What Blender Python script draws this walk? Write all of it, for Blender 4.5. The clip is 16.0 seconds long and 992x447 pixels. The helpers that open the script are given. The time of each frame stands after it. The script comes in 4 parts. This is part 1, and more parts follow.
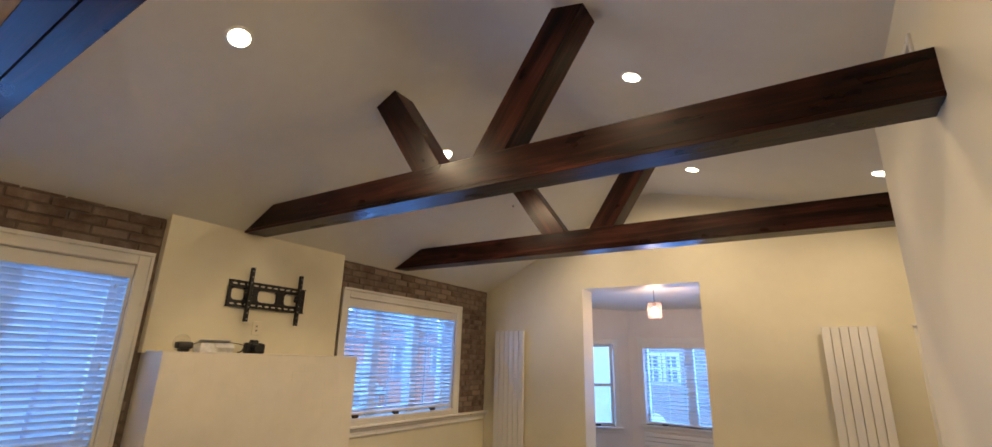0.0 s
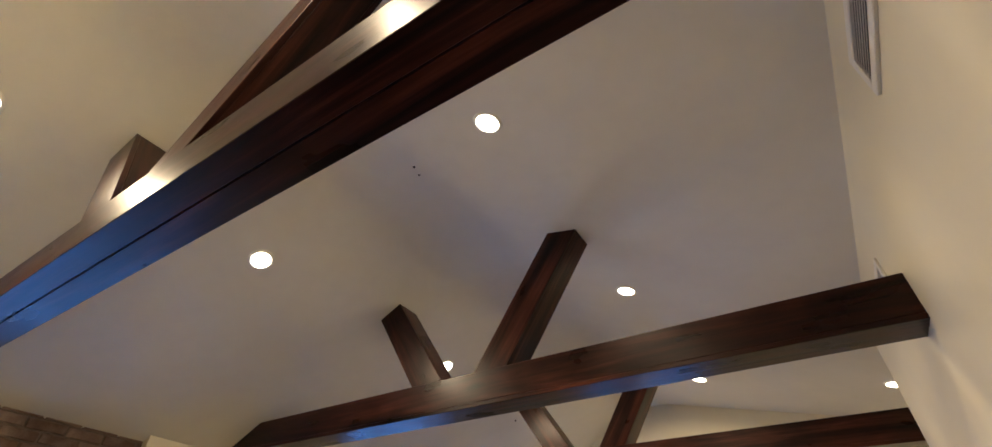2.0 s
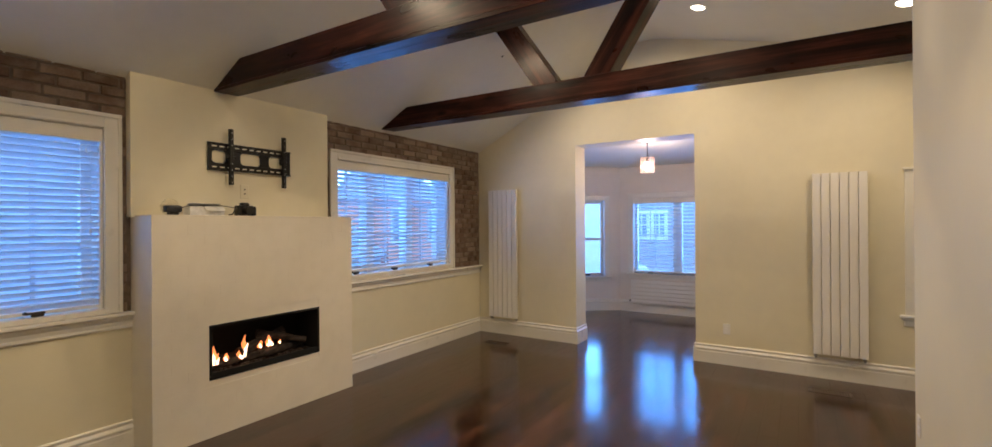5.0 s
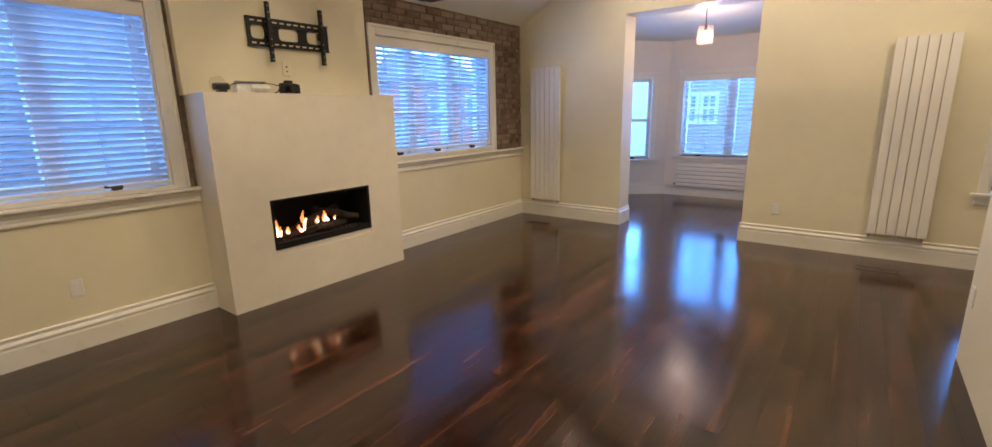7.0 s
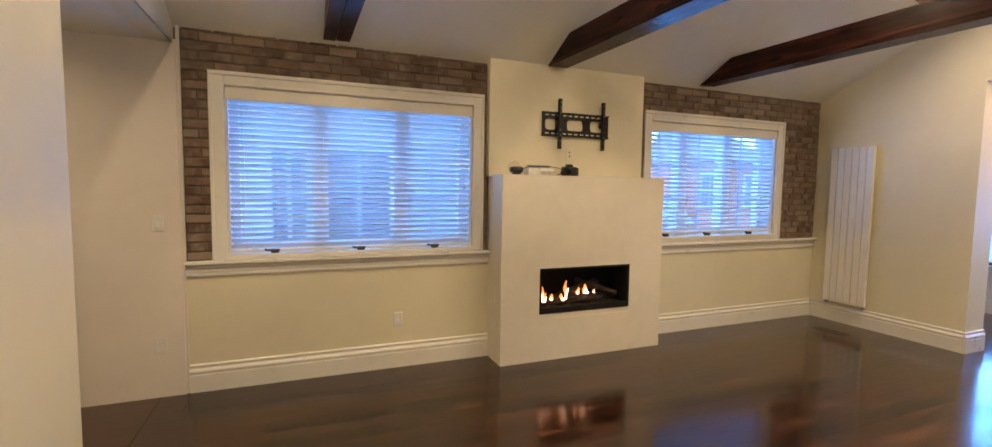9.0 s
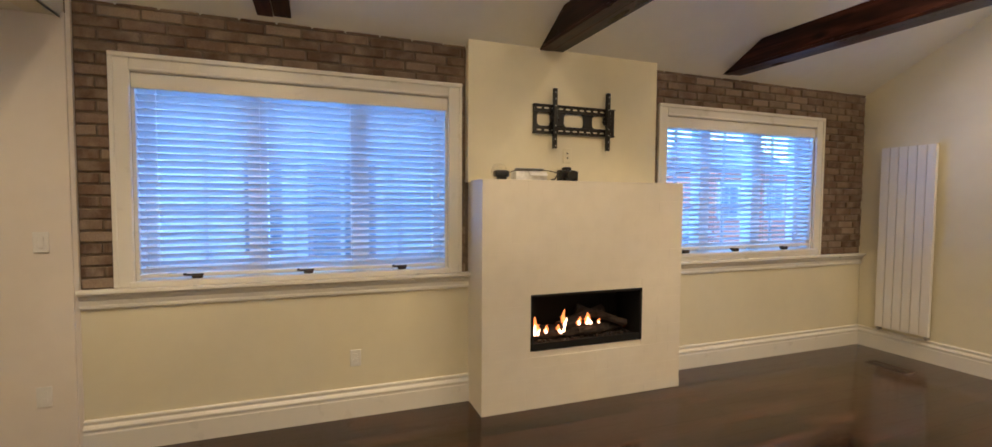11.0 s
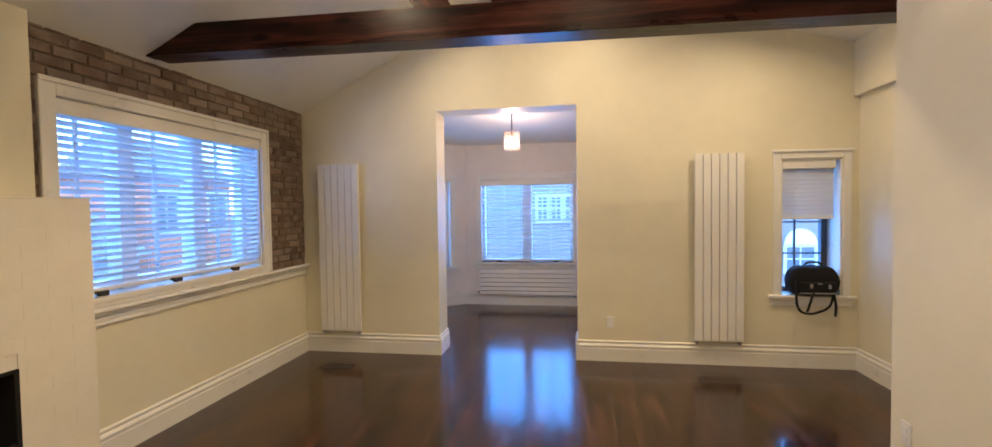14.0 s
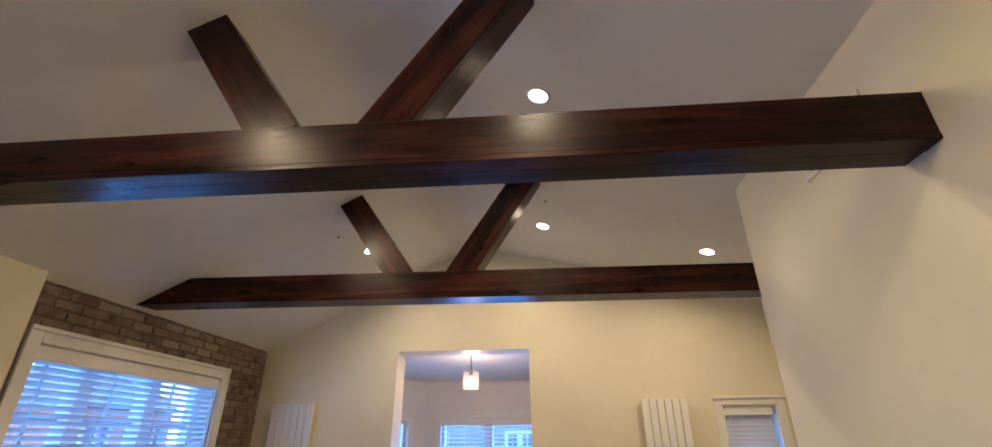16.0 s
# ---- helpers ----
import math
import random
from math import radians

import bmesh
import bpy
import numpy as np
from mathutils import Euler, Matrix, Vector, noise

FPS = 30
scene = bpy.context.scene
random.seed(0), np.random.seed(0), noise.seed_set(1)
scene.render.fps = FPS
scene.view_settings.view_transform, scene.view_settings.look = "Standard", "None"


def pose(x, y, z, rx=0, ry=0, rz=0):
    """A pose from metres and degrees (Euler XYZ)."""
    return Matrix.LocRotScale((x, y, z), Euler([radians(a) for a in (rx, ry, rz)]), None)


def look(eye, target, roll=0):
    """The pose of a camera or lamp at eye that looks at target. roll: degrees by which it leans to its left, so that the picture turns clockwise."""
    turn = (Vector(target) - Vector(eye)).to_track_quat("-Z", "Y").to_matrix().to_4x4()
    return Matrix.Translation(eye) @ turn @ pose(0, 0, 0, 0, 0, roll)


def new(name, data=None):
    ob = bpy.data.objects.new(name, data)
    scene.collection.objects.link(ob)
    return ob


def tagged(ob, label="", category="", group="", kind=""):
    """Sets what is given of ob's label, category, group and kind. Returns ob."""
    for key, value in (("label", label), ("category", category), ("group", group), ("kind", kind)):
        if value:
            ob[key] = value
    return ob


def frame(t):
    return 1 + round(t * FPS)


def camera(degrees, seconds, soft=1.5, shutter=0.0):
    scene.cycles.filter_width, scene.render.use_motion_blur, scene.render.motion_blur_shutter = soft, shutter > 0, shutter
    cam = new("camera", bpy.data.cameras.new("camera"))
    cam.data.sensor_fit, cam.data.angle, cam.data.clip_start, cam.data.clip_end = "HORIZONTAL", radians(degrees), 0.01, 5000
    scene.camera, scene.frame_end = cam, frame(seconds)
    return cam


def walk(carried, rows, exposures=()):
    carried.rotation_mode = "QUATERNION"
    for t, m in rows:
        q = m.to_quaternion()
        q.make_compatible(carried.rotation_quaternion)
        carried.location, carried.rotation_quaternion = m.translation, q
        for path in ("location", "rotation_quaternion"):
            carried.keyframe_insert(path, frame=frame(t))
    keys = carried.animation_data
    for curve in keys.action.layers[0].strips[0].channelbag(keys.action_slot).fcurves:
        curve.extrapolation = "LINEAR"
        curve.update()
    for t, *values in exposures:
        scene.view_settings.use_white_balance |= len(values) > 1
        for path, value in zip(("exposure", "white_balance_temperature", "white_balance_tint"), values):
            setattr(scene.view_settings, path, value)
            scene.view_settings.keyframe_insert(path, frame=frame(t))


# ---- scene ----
cam = camera(92.3, 16.0)
PATH = [
    (0, (0.082, 0.135, 1.637), (-0.981, 1.737, 2.191), 1.5),
    (0.5, (0.1, 0.099, 1.649), (-0.908, 1.623, 2.463), 1.7),
    (1, (0.105, 0.081, 1.664), (-0.848, 1.51, 2.688), 1.8),
    (1.5, (0.122, 0.056, 1.688), (-0.769, 1.376, 2.898), 1.9),
    (2, (0.113, 0.051, 1.682), (-0.748, 1.321, 2.965), 1.5),
    (2.5, (0.093, 0.085, 1.677), (-0.795, 1.385, 2.91), 1.2),
    (3, (0.086, 0.123, 1.668), (-0.879, 1.532, 2.709), 0.9),
    (3.5, (0.083, 0.156, 1.667), (-0.925, 1.629, 2.57), 0.7),
    (4, (0.06, 0.178, 1.655), (-0.98, 1.732, 2.365), 0.5),
    (4.5, (0.041, 0.204, 1.625), (-1.027, 1.842, 2.047), 0.0),
    (5, (0.036, 0.251, 1.563), (-1.042, 1.936, 1.566), -0.4),
    (5.2, (0.042, 0.24, 1.549), (-1.02, 1.928, 1.396), -0.3),
    (7.3, (-0.013, 0.206, 1.459), (-1.253, 1.706, 0.997), -0.4),
    (7.5, (0.006, 0.184, 1.499), (-1.379, 1.587, 1.162), -0.3),
    (8, (0.033, 0.156, 1.543), (-1.631, 1.244, 1.327), 0.4),
    (8.5, (0.042, 0.141, 1.507), (-1.757, 0.998, 1.343), 0.6),
    (9, (0.026, 0.153, 1.524), (-1.821, 0.905, 1.377), 0.8),
    (9.2, (0.011, 0.197, 1.515), (-1.851, 0.913, 1.384), 0.7),
    (11.5, (-0.813, 0.808, 1.495), (-2.683, 1.514, 1.41), 0.3),
    (12, (-0.982, 0.972, 1.5), (-2.692, 2.005, 1.416), 0.1),
    (12.5, (-1.007, 1.12, 1.507), (-2.492, 2.456, 1.414), 0.6),
    (13, (-1.008, 1.194, 1.533), (-2.139, 2.841, 1.44), 0.7),
    (13.5, (-1.019, 1.195, 1.551), (-1.738, 3.059, 1.467), -0.1),
    (14, (-1.038, 1.16, 1.563), (-1.351, 3.135, 1.495), -0.8),
    (14.5, (-1.017, 1.117, 1.572), (-1.126, 3.114, 1.582), -0.9),
    (15, (-0.901, 1.002, 1.657), (-1.031, 2.983, 1.899), -0.8),
    (15.5, (-0.830, 0.849, 1.629), (-0.966, 2.749, 2.238), -1.0),
    (16, (-0.813, 0.759, 1.648), (-0.989, 2.566, 2.486), -0.4),
]
walk(cam, [(t, look(eye, target, roll)) for t, eye, target, roll in PATH],
     [(0.0, 3.0, 5530, 10), (1.5, 3.0, 5430, 10), (2.5, 3.02, 5200, 10), (3.2, 3.0, 5250, 10), (4.0, 3.0, 5400, 10), (5.0, 2.97, 5250, 10), (7.5, 3.27, 5200, 10), (8.5, 3.32, 5570, 10), (9.2, 3.3, 5480, 10), (11.5, 3.23, 5380, 10),
      (12.5, 3.3, 5780, 10), (13.0, 3.24, 5880, 10), (13.5, 3.25, 5580, 10), (14.0, 3.22, 5400, 10), (14.5, 3.0, 5250, 10), (16.0, 2.97, 5300, 10)])

# ---- world, sun, lamps ----
world = bpy.data.worlds.new("sky")
scene.world = world
world.use_nodes = True
wn = world.node_tree.nodes
sky = wn.new("ShaderNodeTexSky")
sky.sky_type = 'NISHITA'
sky.sun_disc = False
sky.sun_elevation = radians(24)
sky.sun_rotation = radians(143)
sky.air_density, sky.dust_density, sky.ozone_density = 1.0, 0.3, 6.0
world.node_tree.links.new(sky.outputs[0], wn["Background"].inputs[0])
wn["Background"].inputs[1].default_value = 0.125
sun_data = bpy.data.lights.new("sun", 'SUN')
sun_data.energy, sun_data.angle, sun_data.color = 0.5, radians(25), (0.3, 0.52, 1.0)
sun = new("sun", sun_data)
sun.matrix_world = look((15, -20, 30), (0, 0, 0))

WARM = (1.0, 0.68, 0.35)
DAY = (0.15, 0.39, 1.0)
LAMP_W = 2.1
WINDOW_W = 4.2


def zc(x):
    """Underside of the vaulted ceiling."""
    return min(2.61 + 0.51 * (x + 3.97), 3.601 - 0.245 * (x + 0.77))


RIDGE = -1.627


# ---- mesh helpers ----
def bm_box(bm, x0, x1, y0, y1, z0, z1, bev=0.0, seg=1):
    r = bmesh.ops.create_cube(bm, size=1.0)
    vs = r["verts"]
    bmesh.ops.scale(bm, vec=(x1 - x0, y1 - y0, z1 - z0), verts=vs)
    bmesh.ops.translate(bm, vec=((x0 + x1) / 2, (y0 + y1) / 2, (z0 + z1) / 2), verts=vs)
    if bev:
        es = list({e for v in vs for e in v.link_edges})
        bmesh.ops.bevel(bm, geom=es, offset=bev, segments=seg, affect='EDGES', profile=0.6)


def bm_cyl(bm, p0, p1, r0, r1=None, n=20, caps=True):
    p0, p1 = Vector(p0), Vector(p1)
    m = Matrix.Translation((p0 + p1) / 2) @ (p1 - p0).to_track_quat('Z', 'Y').to_matrix().to_4x4()
    bmesh.ops.create_cone(bm, cap_ends=caps, segments=n, radius1=r0, radius2=r0 if r1 is None else r1, depth=(p1 - p0).length, matrix=m)


def bm_prism(bm, pts, axis, a, b):
    """A polygon of (u, v) pairs drawn out along an axis from a to b."""
    def at(u, v, w):
        return (w, u, v) if axis == 'x' else (u, w, v) if axis == 'y' else (u, v, w)
    f0 = [bm.verts.new(at(u, v, a)) for u, v in pts]
    f1 = [bm.verts.new(at(u, v, b)) for u, v in pts]
    n = len(pts)
    bm.faces.new(f0[::-1])
    bm.faces.new(f1)
    for i in range(n):
        bm.faces.new((f0[i], f0[(i + 1) % n], f1[(i + 1) % n], f1[i]))
    bmesh.ops.recalc_face_normals(bm, faces=bm.faces)


def mesh_ob(name, bm, mat, parent=None, smooth=False):
    me = bpy.data.meshes.new(name)
    bm.to_mesh(me)
    bm.free()
    if smooth:
        for p in me.polygons:
            p.use_smooth = True
    me.materials.append(mat)
    ob = new(name, me)
    if parent is not None:
        ob.parent = parent
        if parent.type == 'EMPTY':
            ob.matrix_parent_inverse = Matrix.Translation(-parent.location)
    return ob


def box(name, dims, mat, bev=0.0, parent=None, seg=1):
    bm = bmesh.new()
    bm_box(bm, *dims, bev=bev, seg=seg)
    return mesh_ob(name, bm, mat, parent)


def boxes(name, dims, mat, bev=0.0, parent=None):
    bm = bmesh.new()
    for d in dims:
        bm_box(bm, *d, bev=bev)
    return mesh_ob(name, bm, mat, parent)


def each(name, dims, mat, bev=0.0, parent=None):
    for d in dims:
        box(name, d, mat, bev, parent)


def thing(name, at, label, category, group=""):
    e = new(name)
    e.location = at
    e.empty_display_size = 0.1
    return tagged(e, label, category, group)


def tube(name, pts, r, mat, parent=None, cyclic=False):
    cu = bpy.data.curves.new(name, 'CURVE')
    cu.dimensions = '3D'
    cu.bevel_depth, cu.bevel_resolution, cu.resolution_u = r, 3, 8
    sp = cu.splines.new('BEZIER')
    sp.bezier_points.add(len(pts) - 1)
    for b, p in zip(sp.bezier_points, pts):
        b.co = p
        b.handle_left_type = b.handle_right_type = 'AUTO'
    sp.use_cyclic_u = cyclic
    cu.materials.append(mat)
    tmp = bpy.data.objects.new("tmp", cu)
    me = bpy.data.meshes.new_from_object(tmp)
    bpy.data.objects.remove(tmp)
    me.name = name
    ob = new(name, me)
    if parent is not None:
        ob.parent = parent
        if parent.type == 'EMPTY':
            ob.matrix_parent_inverse = Matrix.Translation(-parent.location)
    return ob


# ---- materials ----
def mat_base(name):
    m = bpy.data.materials.new(name)
    m.use_nodes = True
    nt = m.node_tree
    return m, nt, nt.nodes["Principled BSDF"]


def node(nt, kind, **ins):
    n = nt.nodes.new(kind)
    for k, v in ins.items():
        n.inputs[k.replace("_", " ")].default_value = v
    return n


def ramp(nt, fac, *stops):
    r = nt.nodes.new("ShaderNodeValToRGB")
    el = r.color_ramp.elements
    while len(el) < len(stops):
        el.new(0.5)
    for e, (p, c) in zip(el, stops):
        e.position, e.color = p, (*c, 1)
    nt.links.new(fac, r.inputs[0])
    return r


def mapped(nt, scale=(1, 1, 1), offset=None):
    tc = nt.nodes.new("ShaderNodeTexCoord")
    mp = nt.nodes.new("ShaderNodeMapping")
    mp.inputs["Scale"].default_value = scale
    nt.links.new(tc.outputs["Object"], mp.inputs[0])
    if offset is not None:
        nt.links.new(offset, mp.inputs["Location"])
    return mp.outputs[0]


def bump(nt, bsdf, height, strength=0.2, dist=0.01, prev=None):
    b = node(nt, "ShaderNodeBump", Strength=strength, Distance=dist)
    nt.links.new(height, b.inputs["Height"])
    if prev is not None:
        nt.links.new(prev.outputs[0], b.inputs["Normal"])
    nt.links.new(b.outputs[0], bsdf.inputs["Normal"])
    return b


def mixed(nt, kind, fac, a, b):
    m = nt.nodes.new("ShaderNodeMix")
    m.data_type, m.blend_type = 'RGBA', kind
    if isinstance(fac, float):
        m.inputs[0].default_value = fac
    else:
        nt.links.new(fac, m.inputs[0])
    for i, v in ((6, a), (7, b)):
        if isinstance(v, tuple):
            m.inputs[i].default_value = (*v, 1)
        else:
            nt.links.new(v, m.inputs[i])
    return m.outputs[2]


def paint(name, c, rough=0.55, vary=0.035, grain=220.0, relief=0.12, spec=0.35):
    m, nt, b = mat_base(name)
    co = mapped(nt)
    big = node(nt, "ShaderNodeTexNoise", Scale=1.3, Detail=5.0)
    fine = node(nt, "ShaderNodeTexNoise", Scale=grain, Detail=3.0)
    mid = node(nt, "ShaderNodeTexNoise", Scale=9.0, Detail=6.0)
    for n in (big, fine, mid):
        nt.links.new(co, n.inputs["Vector"])
    lo = tuple(v * (1 - vary) for v in c)
    hi = tuple(min(1, v * (1 + vary)) for v in c)
    r = ramp(nt, big.outputs[0], (0.3, lo), (0.7, hi))
    r2 = ramp(nt, mid.outputs[0], (0.35, (1 - vary * 0.6, 1 - vary * 0.65, 1 - vary * 0.8)), (0.6, (1, 1, 1)))
    nt.links.new(mixed(nt, 'MULTIPLY', 1.0, r.outputs[0], r2.outputs[0]), b.inputs["Base Color"])
    rr = ramp(nt, mid.outputs[0], (0.3, (rough - 0.06,) * 3), (0.7, (rough + 0.08,) * 3))
    nt.links.new(rr.outputs[0], b.inputs["Roughness"])
    b.inputs["Specular IOR Level"].default_value = spec
    p = bump(nt, b, mid.outputs[0], vary * 0.8, 0.01)
    bump(nt, b, fine.outputs[0], relief, 0.002, p)
    return m


def plain(name, c, rough=0.5, metal=0.0, vary=0.15, scale=30.0):
    m, nt, b = mat_base(name)
    n = node(nt, "ShaderNodeTexNoise", Scale=scale, Detail=4.0)
    nt.links.new(mapped(nt), n.inputs["Vector"])
    r = ramp(nt, n.outputs[0], (0.3, tuple(v * (1 - vary) for v in c)), (0.7, tuple(min(1, v * (1 + vary)) for v in c)))
    nt.links.new(r.outputs[0], b.inputs["Base Color"])
    b.inputs["Roughness"].default_value, b.inputs["Metallic"].default_value = rough, metal
    bump(nt, b, n.outputs[0], 0.08, 0.002)
    return m


def glow(name, c, strength):
    m, nt, b = mat_base(name)
    b.inputs["Base Color"].default_value = (*c, 1)
    b.inputs["Emission Color"].default_value = (*c, 1)
    b.inputs["Emission Strength"].default_value = strength
    return m


def timber(name, stops, rough=0.3, coat=0.0, grain=1.0, per_piece=False, relief=0.12, knots=False):
    """Stained wood, its grain along the object's own x."""
    m, nt, b = mat_base(name)
    info = nt.nodes.new("ShaderNodeObjectInfo")
    off = nt.nodes.new("ShaderNodeVectorMath")
    off.operation = 'SCALE'
    off.inputs["Scale"].default_value = 37.0
    nt.links.new(info.outputs["Random"], off.inputs[0])
    co = mapped(nt, (0.9 * grain, 14 * grain, 14 * grain), off.outputs[0])
    n1 = node(nt, "ShaderNodeTexNoise", Scale=1.5, Detail=8.0, Roughness=0.62, Distortion=0.9)
    nt.links.new(co, n1.inputs["Vector"])
    co2 = mapped(nt, (6, 160, 160), off.outputs[0])
    n2 = node(nt, "ShaderNodeTexNoise", Scale=1.0, Detail=4.0)
    nt.links.new(co2, n2.inputs["Vector"])
    co3 = mapped(nt, (2.2, 5.0, 5.0), off.outputs[0])
    n3 = node(nt, "ShaderNodeTexNoise", Scale=1.4, Detail=3.0)
    nt.links.new(co3, n3.inputs["Vector"])
    r = ramp(nt, n1.outputs[0], *stops)
    fine = ramp(nt, n2.outputs[0], (0.35, (0.7, 0.66, 0.64)), (0.6, (1, 1, 1)))
    patch = ramp(nt, n3.outputs[0], (0.32, (0.42, 0.38, 0.37)), (0.66, (1.3, 1.2, 1.18)))
    c = mixed(nt, 'MULTIPLY', 0.75, r.outputs[0], fine.outputs[0])
    c = mixed(nt, 'MULTIPLY', 0.9, c, patch.outputs[0])
    if per_piece:
        tone = ramp(nt, info.outputs["Random"], (0.0, (0.45, 0.44, 0.44)), (0.4, (0.85, 0.84, 0.83)), (0.75, (1.05, 1.0, 0.96)), (1.0, (1.25, 1.18, 1.1)))
        c = mixed(nt, 'MULTIPLY', 1.0, c, tone.outputs[0])
    if knots:
        vo = node(nt, "ShaderNodeTexVoronoi", Scale=1.0, Randomness=1.0)
        nt.links.new(mapped(nt, (2.2, 5.5, 5.5), off.outputs[0]), vo.inputs["Vector"])
        kn = ramp(nt, vo.outputs["Distance"], (0.05, (0.12, 0.1, 0.1)), (0.12, (0.5, 0.42, 0.4)), (0.17, (1, 1, 1)))
        c = mixed(nt, 'MULTIPLY', 0.9, c, kn.outputs[0])
    nt.links.new(c, b.inputs["Base Color"])
    rr = ramp(nt, n3.outputs[0], (0.25, (max(0.03, rough - 0.05),) * 3), (0.75, (rough + 0.07,) * 3))
    nt.links.new(rr.outputs[0], b.inputs["Roughness"])
    b.inputs["Coat Weight"].default_value, b.inputs["Coat Roughness"].default_value = coat, 0.09
    b.inputs["Specular IOR Level"].default_value = 0.42 if per_piece else 0.19
    w0 = bump(nt, b, n3.outputs[0], 0.05, 0.02)
    p = bump(nt, b, n1.outputs[0], relief, 0.006, w0)
    bump(nt, b, n2.outputs[0], relief * 0.8, 0.002, p)
    return m


def brick_mat():
    m, nt, b = mat_base("old_brick")
    info = nt.nodes.new("ShaderNodeObjectInfo")
    tone = ramp(nt, info.outputs["Random"], (0.0, (0.11, 0.068, 0.048)), (0.3, (0.155, 0.098, 0.068)), (0.55, (0.20, 0.13, 0.092)), (0.8, (0.19, 0.14, 0.10)), (1.0, (0.31, 0.235, 0.175)))
    off = nt.nodes.new("ShaderNodeVectorMath")
    off.operation = 'SCALE'
    off.inputs["Scale"].default_value = 23.0
    nt.links.new(info.outputs["Random"], off.inputs[0])
    co = mapped(nt, (1, 1, 1), off.outputs[0])
    n1 = node(nt, "ShaderNodeTexNoise", Scale=7.0, Detail=5.0, Roughness=0.5)
    n2 = node(nt, "ShaderNodeTexNoise", Scale=90.0, Detail=5.0)
    nt.links.new(co, n1.inputs["Vector"])
    nt.links.new(co, n2.inputs["Vector"])
    wash = ramp(nt, n1.outputs[0], (0.42, (0, 0, 0)), (0.75, (0.8, 0.8, 0.8)))
    c = mixed(nt, 'MIX', wash.outputs[0], tone.outputs[0], (0.33, 0.265, 0.20))
    sp = ramp(nt, n2.outputs[0], (0.3, (0.72, 0.7, 0.7)), (0.6, (1, 1, 1)))
    nt.links.new(mixed(nt, 'MULTIPLY', 0.6, c, sp.outputs[0]), b.inputs["Base Color"])
    b.inputs["Roughness"].default_value = 0.85
    p = bump(nt, b, n1.outputs[0], 0.5, 0.008)
    bump(nt, b, n2.outputs[0], 0.5, 0.003, p)
    return m


def glass_mat(name, tint=(0.97, 0.99, 1.0), rough=0.0):
    m = bpy.data.materials.new(name)
    m.use_nodes = True
    nt = m.node_tree
    out = nt.nodes["Material Output"]
    tr = nt.nodes.new("ShaderNodeBsdfTransparent")
    tr.inputs[0].default_value = (*tint, 1)
    gl = nt.nodes.new("ShaderNodeBsdfGlossy")
    gl.inputs["Roughness"].default_value = rough
    fr = nt.nodes.new("ShaderNodeLayerWeight")
    fr.inputs[0].default_value = 0.5
    pw = nt.nodes.new("ShaderNodeMath")
    pw.operation = 'POWER'
    pw.inputs[1].default_value = 5.0
    ad = nt.nodes.new("ShaderNodeMath")
    ad.operation = 'MULTIPLY_ADD'
    ad.inputs[1].default_value, ad.inputs[2].default_value = 0.9, 0.035
    nt.links.new(fr.outputs["Facing"], pw.inputs[0])
    nt.links.new(pw.outputs[0], ad.inputs[0])
    mx = nt.nodes.new("ShaderNodeMixShader")
    nt.links.new(ad.outputs[0], mx.inputs[0])
    nt.links.new(tr.outputs[0], mx.inputs[1])
    nt.links.new(gl.outputs[0], mx.inputs[2])
    nt.links.new(mx.outputs[0], out.inputs[0])
    return m


def slat_mat():
    m, nt, b = mat_base("blind_slat")
    n = node(nt, "ShaderNodeTexNoise", Scale=6.0, Detail=3.0)
    nt.links.new(mapped(nt), n.inputs["Vector"])
    r = ramp(nt, n.outputs[0], (0.3, (0.78, 0.78, 0.77)), (0.7, (0.84, 0.84, 0.83)))
    nt.links.new(r.outputs[0], b.inputs["Base Color"])
    b.inputs["Roughness"].default_value = 0.45
    tl = nt.nodes.new("ShaderNodeBsdfTranslucent")
    tl.inputs[0].default_value = (0.8, 0.8, 0.8, 1)
    mx = nt.nodes.new("ShaderNodeMixShader")
    mx.inputs[0].default_value = 0.3
    nt.links.new(b.outputs[0], mx.inputs[1])
    nt.links.new(tl.outputs[0], mx.inputs[2])
    nt.links.new(mx.outputs[0], nt.nodes["Material Output"].inputs[0])
    return m


WALL = paint("cream_wall_paint", (0.765, 0.715, 0.535), 0.5)
CEIL = paint("ceiling_paint", (0.795, 0.78, 0.69), 0.6)
WHITE = paint("white_trim_paint", (0.80, 0.78, 0.71), 0.32, 0.03, 120.0, 0.05, 0.5)
HEARTH = paint("painted_masonry", (0.81, 0.76, 0.64), 0.5, 0.05, 60.0, 0.35)
RAD = paint("radiator_enamel", (0.82, 0.80, 0.745), 0.42, 0.012, 90.0, 0.01, 0.4)
BAYWALL = paint("bay_wall_paint", (0.79, 0.735, 0.66), 0.5)
FLOOR = timber("dark_oak_floor", ((0.32, (0.010, 0.004, 0.003)), (0.5, (0.045, 0.018, 0.010)), (0.68, (0.098, 0.041, 0.022))), 0.15, 0.28, 0.7, True)
BEAM = timber("stained_beam", ((0.36, (0.005, 0.0025, 0.002)), (0.5, (0.026, 0.008, 0.0055)), (0.68, (0.082, 0.027, 0.016))), 0.30, 0.0, 0.6, False, 0.22, True)
BRICK = brick_mat()
MORTAR = plain("mortar", (0.155, 0.12, 0.092), 0.9, 0, 0.2, 25)
GLASS = glass_mat("window_glass")
SLAT = slat_mat()
BLACK = plain("black_steel", (0.015, 0.015, 0.016), 0.4, 0.4)
SOOT_DUCT_BLACK = plain("firebox_duct_black", (0.002, 0.002, 0.002), 0.85)
